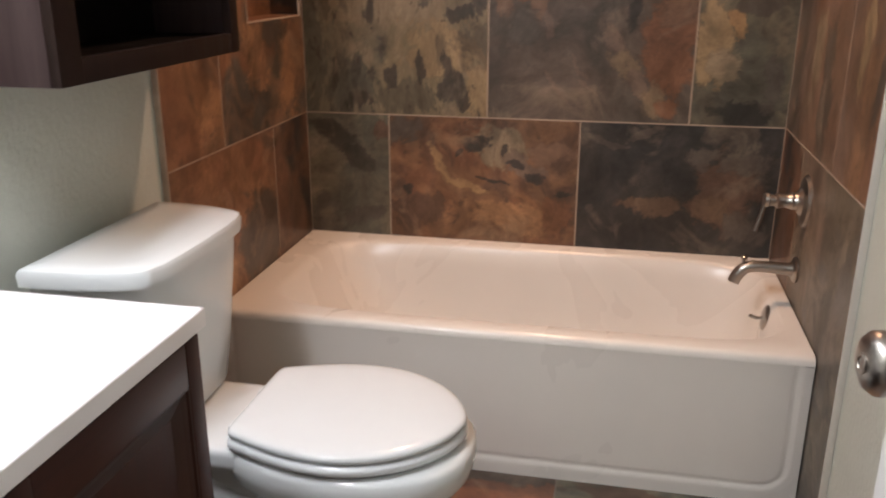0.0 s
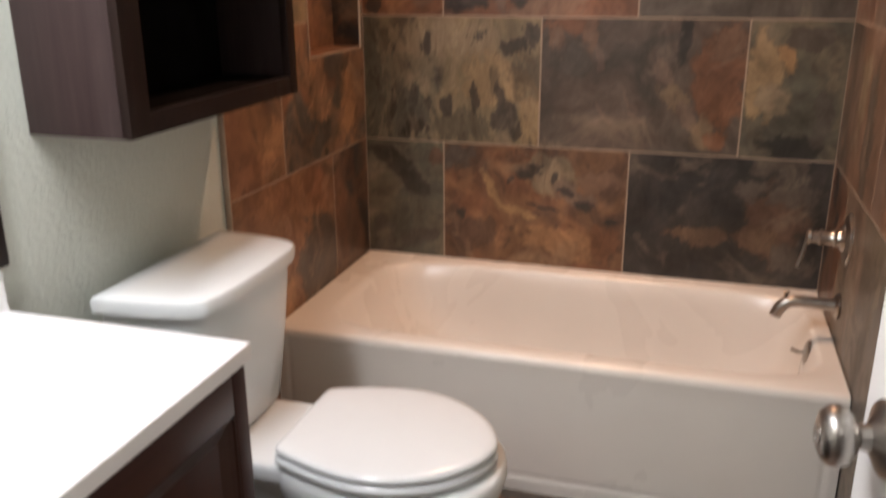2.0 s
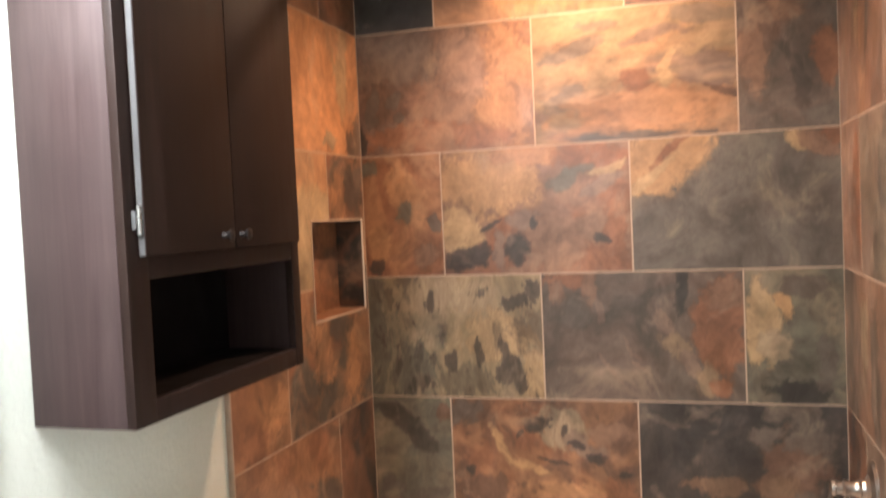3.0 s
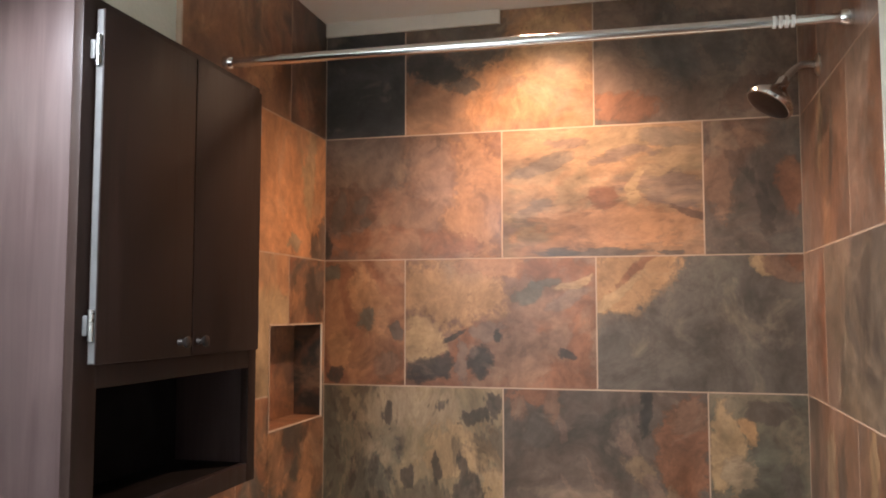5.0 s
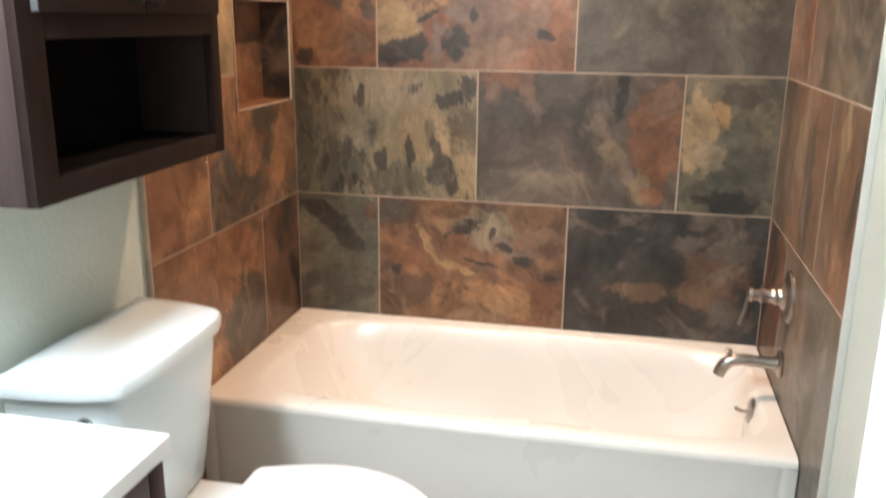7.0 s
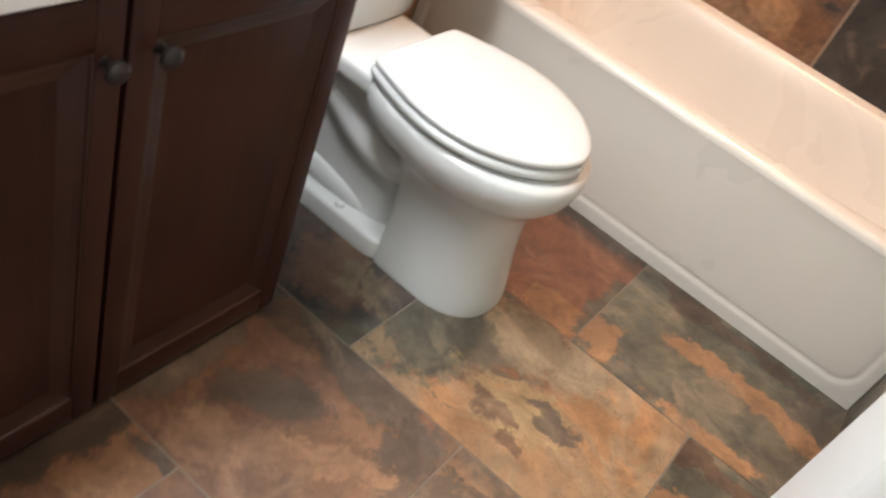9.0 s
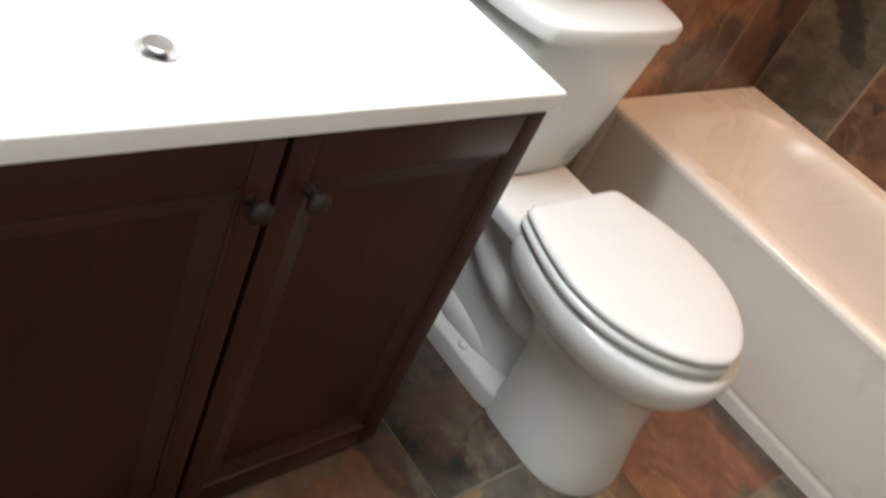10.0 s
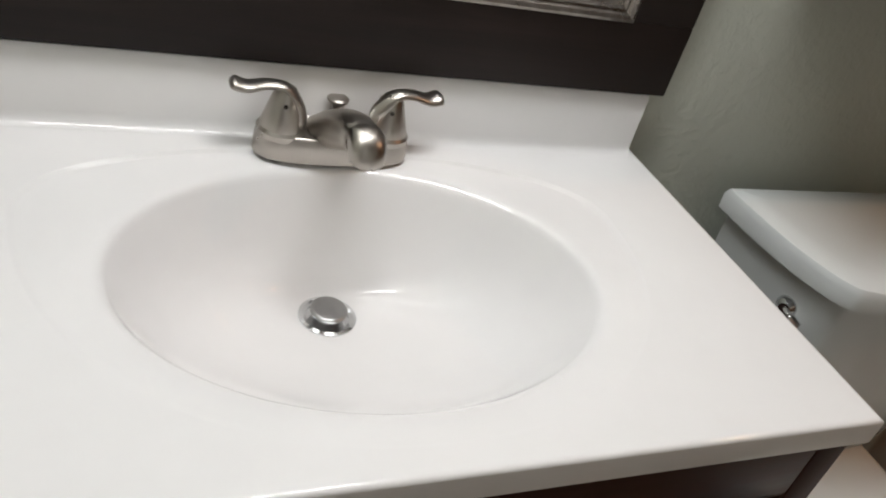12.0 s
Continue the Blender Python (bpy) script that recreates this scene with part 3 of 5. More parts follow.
def make_toilet():
    cy = -1.238
    t = thing("toilet", (0.45, cy, 0), "white two-piece toilet with an elongated closed lid", "toilet")
    # bowl and pedestal
    bm = bmesh.new()

    def oval(z, xa, xb, hw, p=2.4):
        return ring_pts((xa + xb) / 2, cy, z, (xb - xa) / 2, hw, p, 56)
    def column(z, xa, xb, hw):
        """Square at the back, rounded in front."""
        out = []
        for k in range(56):
            c, q = math.cos(k * math.tau / 56), math.sin(k * math.tau / 56)
            p = 2.3 if c > 0 else 9.0
            out.append(((xa + xb) / 2 + (xb - xa) / 2 * math.copysign(abs(c) ** (2 / p), c), cy + hw * math.copysign(abs(q) ** (2 / p), q), z))
        return out
    loft(bm, [column(0.0, 0.468, 0.742, 0.127), column(0.012, 0.468, 0.742, 0.127), column(0.05, 0.468, 0.735, 0.122), column(0.14, 0.467, 0.717, 0.115), column(0.21, 0.460, 0.711, 0.113), column(0.25, 0.445, 0.713, 0.117), oval(0.278, 0.385, 0.727, 0.132, 2.5),
              oval(0.298, 0.335, 0.745, 0.152, 2.35), oval(0.316, 0.305, 0.764, 0.170, 2.3), oval(0.335, 0.290, 0.777, 0.181, 2.3), oval(0.36, 0.285, 0.783, 0.186, 2.3), oval(0.386, 0.285, 0.782, 0.186, 2.3), oval(0.396, 0.29, 0.774, 0.180, 2.3)], True, True)
    part("bowl", bm, CHINA, t, smooth=60)
    bm = bmesh.new()
    block(bm, 0.035, cy - 0.135, 0.355, 0.36, cy + 0.135, 0.402, 0.014, 3)
    part("rear_deck", bm, CHINA, t)
    bm = bmesh.new()
    loft(bm, [ring_pts(0.325, cy, z, hx, hy, 9.0, 72) for z, hx, hy in ((0.0, 0.165, 0.128), (0.040, 0.165, 0.127), (0.045, 0.163, 0.125), (0.0475, 0.159, 0.121), (0.048, 0.150, 0.110))], True, True)
    part("foot", bm, CHINA, t, smooth=50)
    bm = bmesh.new()
    loft(bm, [ring_pts(0.30, cy, z, hx, hy, 3.0, 48) for z, hx, hy in ((0.04, 0.17, 0.084), (0.15, 0.18, 0.076), (0.25, 0.20, 0.074), (0.33, 0.21, 0.09), (0.37, 0.22, 0.11))], True, True)
    part("rear_column", bm, CHINA, t, smooth=60)
    for s in (-1, 1):
        part("trapway", tube(curve_pts([(0.15, cy + s * 0.060, 0.33), (0.23, cy + s * 0.064, 0.285), (0.31, cy + s * 0.066, 0.235), (0.39, cy + s * 0.060, 0.205), (0.47, cy + s * 0.05, 0.21)], 7), 0.040, 20), CHINA, t)
        part("outlet_bulge", tube(curve_pts([(0.16, cy + s * 0.050, 0.075), (0.25, cy + s * 0.056, 0.072), (0.34, cy + s * 0.056, 0.060), (0.42, cy + s * 0.048, 0.040)], 6), [0.040] * 7 + [0.0395, 0.039, 0.038, 0.037, 0.036, 0.035, 0.033, 0.031, 0.028, 0.025, 0.021, 0.016], 22), CHINA, t)
        part("bolt_cap", turned([(0, 0.011), (0.004, 0.011), (0.008, 0.009), (0.010, 0.004)], (0.345, cy + s * 0.104, 0.047), (0, 0, 1), 18), SEAT, t)
    # seat and lid
    bm = bmesh.new()
    loft(bm, [egg(0.404, -0.008), egg(0.406, -0.002), egg(0.412, 0.002), egg(0.420, 0.002), egg(0.425, -0.002), egg(0.427, -0.008)], True, True)
    part("seat", bm, SEAT, t, smooth=50)
    bm = bmesh.new()
    loft(bm, [egg(0.431, -0.010), egg(0.432, -0.003), egg(0.437, 0.0), egg(0.443, -0.001), egg(0.447, -0.006), egg(0.4495, -0.016), egg(0.4515, -0.04), egg(0.4535, -0.09), egg(0.4545, -0.15)], True, True)
    part("lid", bm, SEAT, t, smooth=50)
    # Black sheets in both seat gaps, drawn where only shade would show.
    bm = bmesh.new()
    loft(bm, [egg(0.426, -0.012), egg(0.432, -0.012)], True, True)
    part("lid_gap_shade", bm, GAP, t)
    bm = bmesh.new()
    loft(bm, [egg(0.394, -0.014), egg(0.405, -0.014)], True, True)
    part("seat_gap", bm, GAP, t)
    for s in (-1, 1):
        part("hinge_cap", blocks((0.312, cy + s * 0.070 - 0.016, 0.400, 0.350, cy + s * 0.070 + 0.016, 0.425), bevel=0.006), SEAT, t)

    # tank
    def tank_loop(z, xb, xf, hb, hf, n=14):
        pts = [(xb, -hb)]
        for k in range(n + 1):
            a = k / n
            pts.append((xb + (xf - xb) * math.sin(a * math.pi / 2) ** 0.9 * 0.94, -hb + (hb - hf) * (1 - math.cos(a * math.pi / 2))))
        pts += [(xf * 0.975 + xb * 0.025, -hf * 0.86), (xf * 0.995, -hf * 0.5), (xf, 0)]
        pts += [(x, -y) for x, y in reversed(pts[:-1])]
        return [(x, cy + y, z) for x, y in pts]
    bm = bmesh.new()
    loft(bm, [tank_loop(0.402, 0.05, 0.205, 0.180, 0.135), tank_loop(0.412, 0.04, 0.215, 0.187, 0.142), tank_loop(0.55, 0.036, 0.232, 0.202, 0.152), tank_loop(0.70, 0.034, 0.246, 0.214, 0.162), tank_loop(0.738, 0.034, 0.248, 0.215, 0.163)], True, True)
    part("tank", bm, CHINA, t, smooth=40)
    bm = bmesh.new()
    loft(bm, [tank_loop(0.7385, 0.030, 0.252, 0.219, 0.167), tank_loop(0.741, 0.024, 0.262, 0.229, 0.174), tank_loop(0.764, 0.024, 0.264, 0.231, 0.176), tank_loop(0.772, 0.027, 0.260, 0.227, 0.173), tank_loop(0.7755, 0.036, 0.250, 0.218, 0.165), tank_loop(0.777, 0.06, 0.22, 0.19, 0.14)], True, True)
    part("tank_lid", bm, CHINA, t, smooth=40)
    lever = part("flush_lever", turned([(0, 0.016), (0.006, 0.016), (0.012, 0.012), (0.018, 0.008)], (0.175, cy - 0.192, 0.690), (0.45, -1, 0), 20), CHROME, t, "chrome flush lever")
    part("lever_arm", tube(curve_pts([(0.182, cy - 0.206, 0.690), (0.194, cy - 0.206, 0.686), (0.208, cy - 0.201, 0.680)], 5), [0.005] * 5 + [0.007] * 6, 10), CHROME, lever)


make_toilet()


# ---- vanity ----
def shaker_door(parent, x, y0, y1, z0, z1, stile, low, high, slope):
    """A frame-and-panel door whose face looks to +x, with a broad sloped moulding round the panel."""
    d = part("door", blocks((x - 0.018, y0 + stile - 0.004, z0 + low - 0.004, x - 0.0148, y1 - stile + 0.004, z1 - high + 0.004)), ESPRESSO, parent)
    part("stile", blocks((x - 0.019, y0, z0, x, y0 + stile, z1), bevel=0.0025), ESPRESSO, d)
    part("stile", blocks((x - 0.019, y1 - stile, z0, x, y1, z1), bevel=0.0025), ESPRESSO, d)
    part("rail", blocks((x - 0.019, y0 + stile, z0, x - 0.0004, y1 - stile, z0 + low), bevel=0.0025), ESPRESSO_H, d)
    part("rail", blocks((x - 0.019, y0 + stile, z1 - high, x - 0.0004, y1 - stile, z1), bevel=0.0025), ESPRESSO_H, d)
    bm = bmesh.new()
    rings = []
    for inset, xx in ((0, x - 0.0008), (0.003, x - 0.0016), (0.005, x - 0.0050), (0.4 * slope, x - 0.0085), (0.8 * slope, x - 0.0125), (slope, x - 0.0145)):
        a, b, c, e = y0 + stile + inset, y1 - stile - inset, z0 + low + inset, z1 - high - inset
        rings.append([(xx, a, c), (xx, b, c), (xx, b, e), (xx, a, e)])
    loft(bm, rings)
    part("moulding", bm, MOULDING, d, smooth=0)
    return d


def round_knob(parent, at, mat):
    return part("knob", turned([(0, 0.008), (0.004, 0.006), (0.012, 0.0055), (0.016, 0.010), (0.020, 0.0150), (0.026, 0.0155), (0.030, 0.011), (0.031, 0.004)], at, (1, 0, 0), 24), mat, parent, "dark round knob")


def make_vanity():
    y0, y1, x1 = -2.437, -1.639, 0.430
    v = thing("vanity_cabinet", (0.2, -2.046, 0), "dark espresso wooden vanity cabinet with two doors", "cabinet")
    for ya in (y0, y1 - 0.018):
        part("side_panel", blocks((-0.012, ya, 0, x1 - 0.02, ya + 0.018, 0.779)), ESPRESSO_SIDE, v)
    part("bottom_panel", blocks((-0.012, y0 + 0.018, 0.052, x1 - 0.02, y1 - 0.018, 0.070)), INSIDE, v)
    part("face_stile", blocks((x1 - 0.02, y0, 0, x1, y0 + 0.04, 0.779)), ESPRESSO, v)
    part("face_stile", blocks((x1 - 0.02, y1 - 0.04, 0, x1, y1, 0.779)), ESPRESSO, v)
    part("face_rail", blocks((x1 - 0.02, y0 + 0.04, 0.735, x1, y1 - 0.04, 0.779)), ESPRESSO_H, v)
    part("face_rail", blocks((x1 - 0.02, y0 + 0.04, 0, x1, y1 - 0.04, 0.07)), ESPRESSO_H, v)
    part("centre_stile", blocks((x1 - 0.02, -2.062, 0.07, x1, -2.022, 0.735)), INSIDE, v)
    for a, b, ky in ((-2.432, -2.046, -2.071), (-2.038, -1.641, -1.997)):
        d = shaker_door(v, x1 + 0.0205, a, b, 0.012, 0.771, 0.037, 0.052, 0.066, 0.034)
        round_knob(d, (x1 + 0.0205, ky, 0.690), DARK_METAL)


def make_counter():
    c = thing("countertop", (0.2, -2.046, 0.780), "white cultured marble countertop with integral oval basin", "countertop")
    x0, x1, y0, y1, z = -0.013, 0.458, -2.457, -1.630, 0.808
    cx, cy = 0.232, -2.047
    n = 120

    def edge(ins, zz):
        pts = []
        for k in range(n):
            a = k * math.tau / n
            c_, s_ = math.cos(a), math.sin(a)
            tx = ((x1 - ins - cx) if c_ > 0 else (cx - x0)) / max(abs(c_), 1e-6)
            ty = ((y1 - ins - cy) if s_ > 0 else (cy - y0)) / max(abs(s_), 1e-6)
            f = min(tx, ty)
            pts.append((cx + f * c_, cy + f * s_, zz))
        for px, py in ((x1 - ins, y1 - ins), (x1 - ins, y0), (x0, y1 - ins), (x0, y0)):
            k = min(range(n), key=lambda i: (pts[i][0] - px) ** 2 + (pts[i][1] - py) ** 2)
            pts[k] = (px, py, zz)
        return pts

    def oval(hx, hy, zz, ox=0.0, p=2.0):
        slump = 0.0045 * max(0.0, 1 - abs(hx - 0.163) / 0.018)
        return [(px, py, pz - slump * max(0.0, math.cos(k * math.tau / n))) for k, (px, py, pz) in enumerate(ring_pts(cx - 0.005 + ox * 0.955, -2.043, zz, hx, hy, p, n))]
    def ring(back, fore, hy, zz):
        """The shallow step round the bowl, blunter towards the wall."""
        pts = []
        for k in range(n):
            c_, s_ = math.cos(k * math.tau / n), math.sin(k * math.tau / n)
            pts.append((0.150 + (fore if c_ > 0 else back) * math.copysign(abs(c_) ** 0.93, c_), -2.043 + hy * math.copysign(abs(s_) ** 0.93, s_), z + (zz - z) * (1 - 0.8 * max(0.0, c_))))
        return pts
    loops = [edge(0.0, 0.7795), edge(0.0, 0.804), edge(0.0008, 0.8065), edge(0.003, 0.8078), edge(0.006, z), edge(0.010, z), ring(0.118, 0.282, 0.293, z), ring(0.1165, 0.280, 0.2912, z - 0.0005), ring(0.114, 0.276, 0.2865, z - 0.0030), ring(0.112, 0.273, 0.2840, z - 0.0034)]
    loops += [oval(*row) for row in (
        (0.182, 0.247, z - 0.0038), (0.174, 0.238, z - 0.0042), (0.1685, 0.2315, z - 0.0048), (0.1655, 0.2280, z - 0.0058), (0.1632, 0.2255, z - 0.0074), (0.1612, 0.2233, z - 0.0095), (0.1590, 0.2208, z - 0.014, -0.0005), (0.155, 0.216, z - 0.023, -0.002), (0.149, 0.209, z - 0.036, -0.005), (0.139, 0.197, z - 0.056, -0.0115), (0.126, 0.180, z - 0.076, -0.020), (0.110, 0.157, z - 0.095, -0.032), (0.092, 0.130, z - 0.111, -0.044), (0.074, 0.102, z - 0.1215, -0.0565), (0.062, 0.083, z - 0.1265, -0.065), (0.050, 0.062, z - 0.1300, -0.074), (0.040, 0.044, z - 0.1325, -0.082), (0.0345, 0.035, z - 0.1338, -0.086), (0.030, 0.030, z - 0.1355, -0.087), (0.023, 0.023, z - 0.137, -0.087), (0.022, 0.022, z - 0.160, -0.087))]
    bm = bmesh.new()
    loft(bm, loops, False, True)
    part("slab", bm, MARBLE, c, smooth=70)
    bm = bmesh.new()
    prof = [(-0.013, 0.8075), (0.0175, 0.8083), (0.0135, 0.8090), (0.0100, 0.8115), (0.0078, 0.8155), (0.0070, 0.822), (0.0065, 0.882), (0.004, 0.887), (-0.013, 0.8875)]
    loft(bm, [[(x, y0, zz) for x, zz in prof], [(x, y1 - 0.012, zz) for x, zz in prof]], True, True)
    part("backsplash", bm, MARBLE, c, smooth=40)
    d = part("drain_flange", turned([(0, 0.0305), (0.0022, 0.0305), (0.0032, 0.027), (0.0015, 0.0225), (-0.012, 0.0215)], (cx - 0.088, -2.043, z - 0.1355), (0, 0, 1), 32), CHROME, c, "chrome pop-up drain")
    part("drain_stopper", turned([(-0.008, 0.010), (0.001, 0.0165), (0.004, 0.0195), (0.0062, 0.0195), (0.0074, 0.0185), (0.0080, 0.0165), (0.0082, 0.004)], (cx - 0.088, -2.043, z - 0.1305), (0.05, 0, 1), 32), STEEL, d)


def make_faucet():
    cy, x, z = -2.038, 0.036, 0.8085
    f = thing("faucet", (x, cy, z), "brushed nickel centerset faucet with two levers", "faucet")
    bm = bmesh.new()
    loft(bm, [ring_pts(x, cy, zz, hx, hy, 2.8, 64) for zz, hx, hy in ((z, 0.0295, 0.081), (z + 0.003, 0.0300, 0.0815), (z + 0.016, 0.0295, 0.081), (z + 0.023, 0.0280, 0.0795), (z + 0.0262, 0.0262, 0.0777), (z + 0.0268, 0.0245, 0.076), (z + 0.0255, 0.023, 0.0745), (z + 0.025, 0.012, 0.063))], True, True)
    part("base_plate", bm, NICKEL, f, smooth=45)
    bm = bmesh.new()
    rows = [(-0.024, 0.014, 0.031, 0.011), (-0.008, 0.022, 0.030, 0.017), (0.012, 0.032, 0.0280, 0.0200), (0.035, 0.044, 0.0248, 0.0205), (0.058, 0.0540, 0.0218, 0.0190), (0.077, 0.0605, 0.0195, 0.0168), (0.091, 0.0640, 0.0182, 0.0152), (0.0925, 0.0643, 0.0172, 0.0142),
            (0.0940, 0.0646, 0.0188, 0.0160), (0.102, 0.0650, 0.0190, 0.0158), (0.1085, 0.0630, 0.0186, 0.0150), (0.1130, 0.0585, 0.0178, 0.0140), (0.1148, 0.0530, 0.0170, 0.0133), (0.1150, 0.0505, 0.0164, 0.0128), (0.1150, 0.0500, 0.0100, 0.0080)]
    loops = []
    for i, (px, dz, hw, hn) in enumerate(rows):
        p0, p1 = rows[max(i - 1, 0)], rows[min(i + 1, len(rows) - 1)]
        way = Vector((p1[0] - p0[0], p1[1] - p0[1])).normalized()
        loops.append([(x + 0.90 * px - way[1] * hn * math.copysign(abs(math.sin(a)) ** 0.85, math.sin(a)), cy + hw * math.copysign(abs(math.cos(a)) ** 0.8, math.cos(a)), z + dz + way[0] * hn * math.copysign(abs(math.sin(a)) ** 0.85, math.sin(a))) for a in (k * math.tau / 36 for k in range(36))])
    loft(bm, loops, True, True)
    sp = part("spout", bm, NICKEL, f, smooth=38)
    part("aerator", turned([(0, 0.0115), (0.007, 0.0115), (0.008, 0.009)], (x + 0.1035, cy, z + 0.055), (0, 0, -1), 24), NICKEL, sp)
    for s in (-1, 1):
        hy = cy + s * 0.055
        part("collar", turned([(0, 0.0255), (0.006, 0.0255), (0.009, 0.023), (0.009, 0.020)], (x, hy, z + 0.020), (0, 0, 1), 28), NICKEL, f)
        lever = part("handle", turned([(0, 0.0235), (0.007, 0.0228), (0.019, 0.0195), (0.031, 0.0160), (0.042, 0.0125), (0.047, 0.009), (0.048, 0.004)], (x, hy, z + 0.022), (0, 0, 1), 28), NICKEL, f)
        part("set_screw", turned([(0, 0.0022), (0.0015, 0.0022)], (x + 0.0155, hy - 0.003, z + 0.056), (1, -0.2, 0.3), 10), DARK_METAL, lever)
        pts = curve_pts([(x + 0.008, hy - s * 0.018, z + 0.030), (x + 0.007, hy - s * 0.014, z + 0.052), (x + 0.004, hy + s * 0.000, z + 0.070), (x + 0.001, hy + s * 0.020, z + 0.072), (x - 0.001, hy + s * 0.040, z + 0.067), (x - 0.003, hy + s * 0.056, z + 0.071)], 6)
        rad = [(0.0095 - 0.0025 * math.sin(math.pi * min(1.0, 1.15 * k / (len(pts) - 1)))) * min(1.0, 0.25 + 0.5 * (len(pts) - 1 - k), 0.55 + 0.2 * k) for k in range(len(pts))]
        part("lever", tube(pts, [1.2 * r for r in rad], 16, True, 0.45), NICKEL, lever)
    part("lift_rod", tube([(x - 0.024, cy + 0.006, z + 0.012), (x - 0.024, cy + 0.006, z + 0.038), (x - 0.024, cy + 0.006, z + 0.046)], [0.0028, 0.0028, 0.0042], 12), NICKEL, f)
    part("lift_knob", turned([(-0.010, 0.0032), (-0.004, 0.0045), (0.001, 0.0085), (0.003, 0.0112), (0.0055, 0.0115), (0.0075, 0.009), (0.008, 0.002)], (x - 0.024, cy + 0.006, z + 0.044), (0, 0, 1), 20), NICKEL, f)


make_vanity()
make_counter()
make_faucet()


# ---- mirror ----
def make_mirror():
    y0, y1, z0, z1, w = -2.445, -1.627, 0.891, 1.76, 0.087
    m = thing("framed_mirror", (0, -2.04, z0), "wall mirror in a dark flat frame with silver bead", "mirror")
    xb, xf = -0.0145, 0.012
    for a in ((y0, y1, z0, z0 + w), (y0, y1, z1 - w, z1)):
        part("frame_rail", blocks((xb, a[0], a[2], xf, a[1], a[3]), bevel=0.002), FRAME_WOOD, m)
    for a in ((y0, y0 + w), (y1 - w, y1)):
        part("frame_stile", blocks((xb, a[0], z0 + w, xf - 0.0004, a[1], z1 - w), bevel=0.002), FRAME_WOOD, m)
    bm = bmesh.new()
    rings = []
    for ins, xx in ((-0.002, xf), (0.002, xf + 0.0025), (0.006, xf), (0.009, xf - 0.004), (0.012, xf - 0.002), (0.015, xf - 0.005), (0.017, -0.006)):
        a, b, c, e = y0 + w + ins, y1 - w - ins, z0 + w + ins, z1 - w - ins
        rings.append([(xx, a, c), (xx, b, c), (xx, b, e), (xx, a, e)])
    loft(bm, rings)
    part("bead", bm, BEAD, m, "tarnished silver inner bead", smooth=0)
    part("glass", blocks((-0.012, y0 + w - 0.002, z0 + w - 0.002, -0.006, y1 - w + 0.002, z1 - w + 0.002)), MIRROR, m, smooth=0)


make_mirror()


# ---- wall cabinet over the toilet ----
def make_wall_cabinet():
    y0, y1, z0, z1, x = -1.511, -0.889, 1.089, 1.975, 0.195
    c = thing("wall_cabinet", (0.09, -1.21, z0), "dark espresso wall cabinet with open shelf below doors", "cabinet")
    part("side_panel", blocks((-0.0145, y0, z0, x - 0.018, y0 + 0.018, z1), bevel=0.001), ESPRESSO_SIDE, c, "veneered cabinet side with lamp sheen in its paler colour")
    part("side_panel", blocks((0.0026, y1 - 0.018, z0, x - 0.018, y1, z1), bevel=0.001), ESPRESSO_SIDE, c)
    part("top_panel", blocks((0.0026, y0 + 0.018, z1 - 0.018, x - 0.018, y1 - 0.018, z1)), DARK_WOOD, c)
    # Open-shelf insides take the shade-darkened colour instead of the cabinet's wood.
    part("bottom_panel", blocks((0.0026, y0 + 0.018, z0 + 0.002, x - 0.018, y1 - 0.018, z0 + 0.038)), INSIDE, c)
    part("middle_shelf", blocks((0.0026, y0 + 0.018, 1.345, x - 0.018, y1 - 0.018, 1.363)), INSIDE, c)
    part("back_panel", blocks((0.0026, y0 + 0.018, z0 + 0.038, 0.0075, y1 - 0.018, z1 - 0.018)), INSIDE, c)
    part("face_stile", blocks((x - 0.018, y0, z0, x, y0 + 0.058, z1), bevel=0.0015), DARK_WOOD, c)
    part("face_stile", blocks((x - 0.018, y1 - 0.036, z0, x, y1, z1), bevel=0.0015), DARK_WOOD, c)
    part("face_rail", blocks((x - 0.018, y0 + 0.058, z0, x - 0.0004, y1 - 0.036, z0 + 0.040), bevel=0.0015), DARK_WOOD, c)
    part("face_rail", blocks((x - 0.018, y0 + 0.058, 1.338, x - 0.0004, y1 - 0.036, 1.385), bevel=0.0015), DARK_WOOD, c)
    part("face_rail", blocks((x - 0.018, y0 + 0.058, z1 - 0.04, x - 0.0004, y1 - 0.036, z1), bevel=0.0015), DARK_WOOD, c)
    for a, b, ky, e in ((y0 + 0.031, -1.1945, -1.238, 0), (-1.1915, y1 - 0.024, -1.172, 1)):
        d = part("door", blocks((x + 0.0008, a, 1.378, x + 0.017, b, 1.955), bevel=0.002), DARK_WOOD, c)
        part("knob", turned([(0, 0.007), (0.010, 0.005), (0.014, 0.010), (0.020, 0.011), (0.023, 0.005)], (x + 0.017, ky, 1.405), (1, 0, 0), 20), DARK_METAL, d, "dark round knob")
        ye, s = (b, 1) if e else (a, -1)
        part("edge_strip", blocks((x + 0.004, min(ye, ye + s * 0.0012), 1.380, x + 0.0150, max(ye, ye + s * 0.0012), 1.953)), DULL_METAL, d, "bright metal strip along the door edge")
        for hz in (1.44, 1.885):
            part("hinge", blocks((x - 0.004, min(ye, ye + s * 0.012), hz - 0.016, x + 0.008, max(ye, ye + s * 0.010), hz + 0.016), bevel=0.002), DULL_METAL, d, "small chrome surface hinge")
            part("hinge_pin", turned([(0, 0.0045), (0.05, 0.0045)], (x + 0.010, ye + s * 0.005, hz - 0.025), (0, 0, 1), 12), STEEL, d)


make_wall_cabinet()


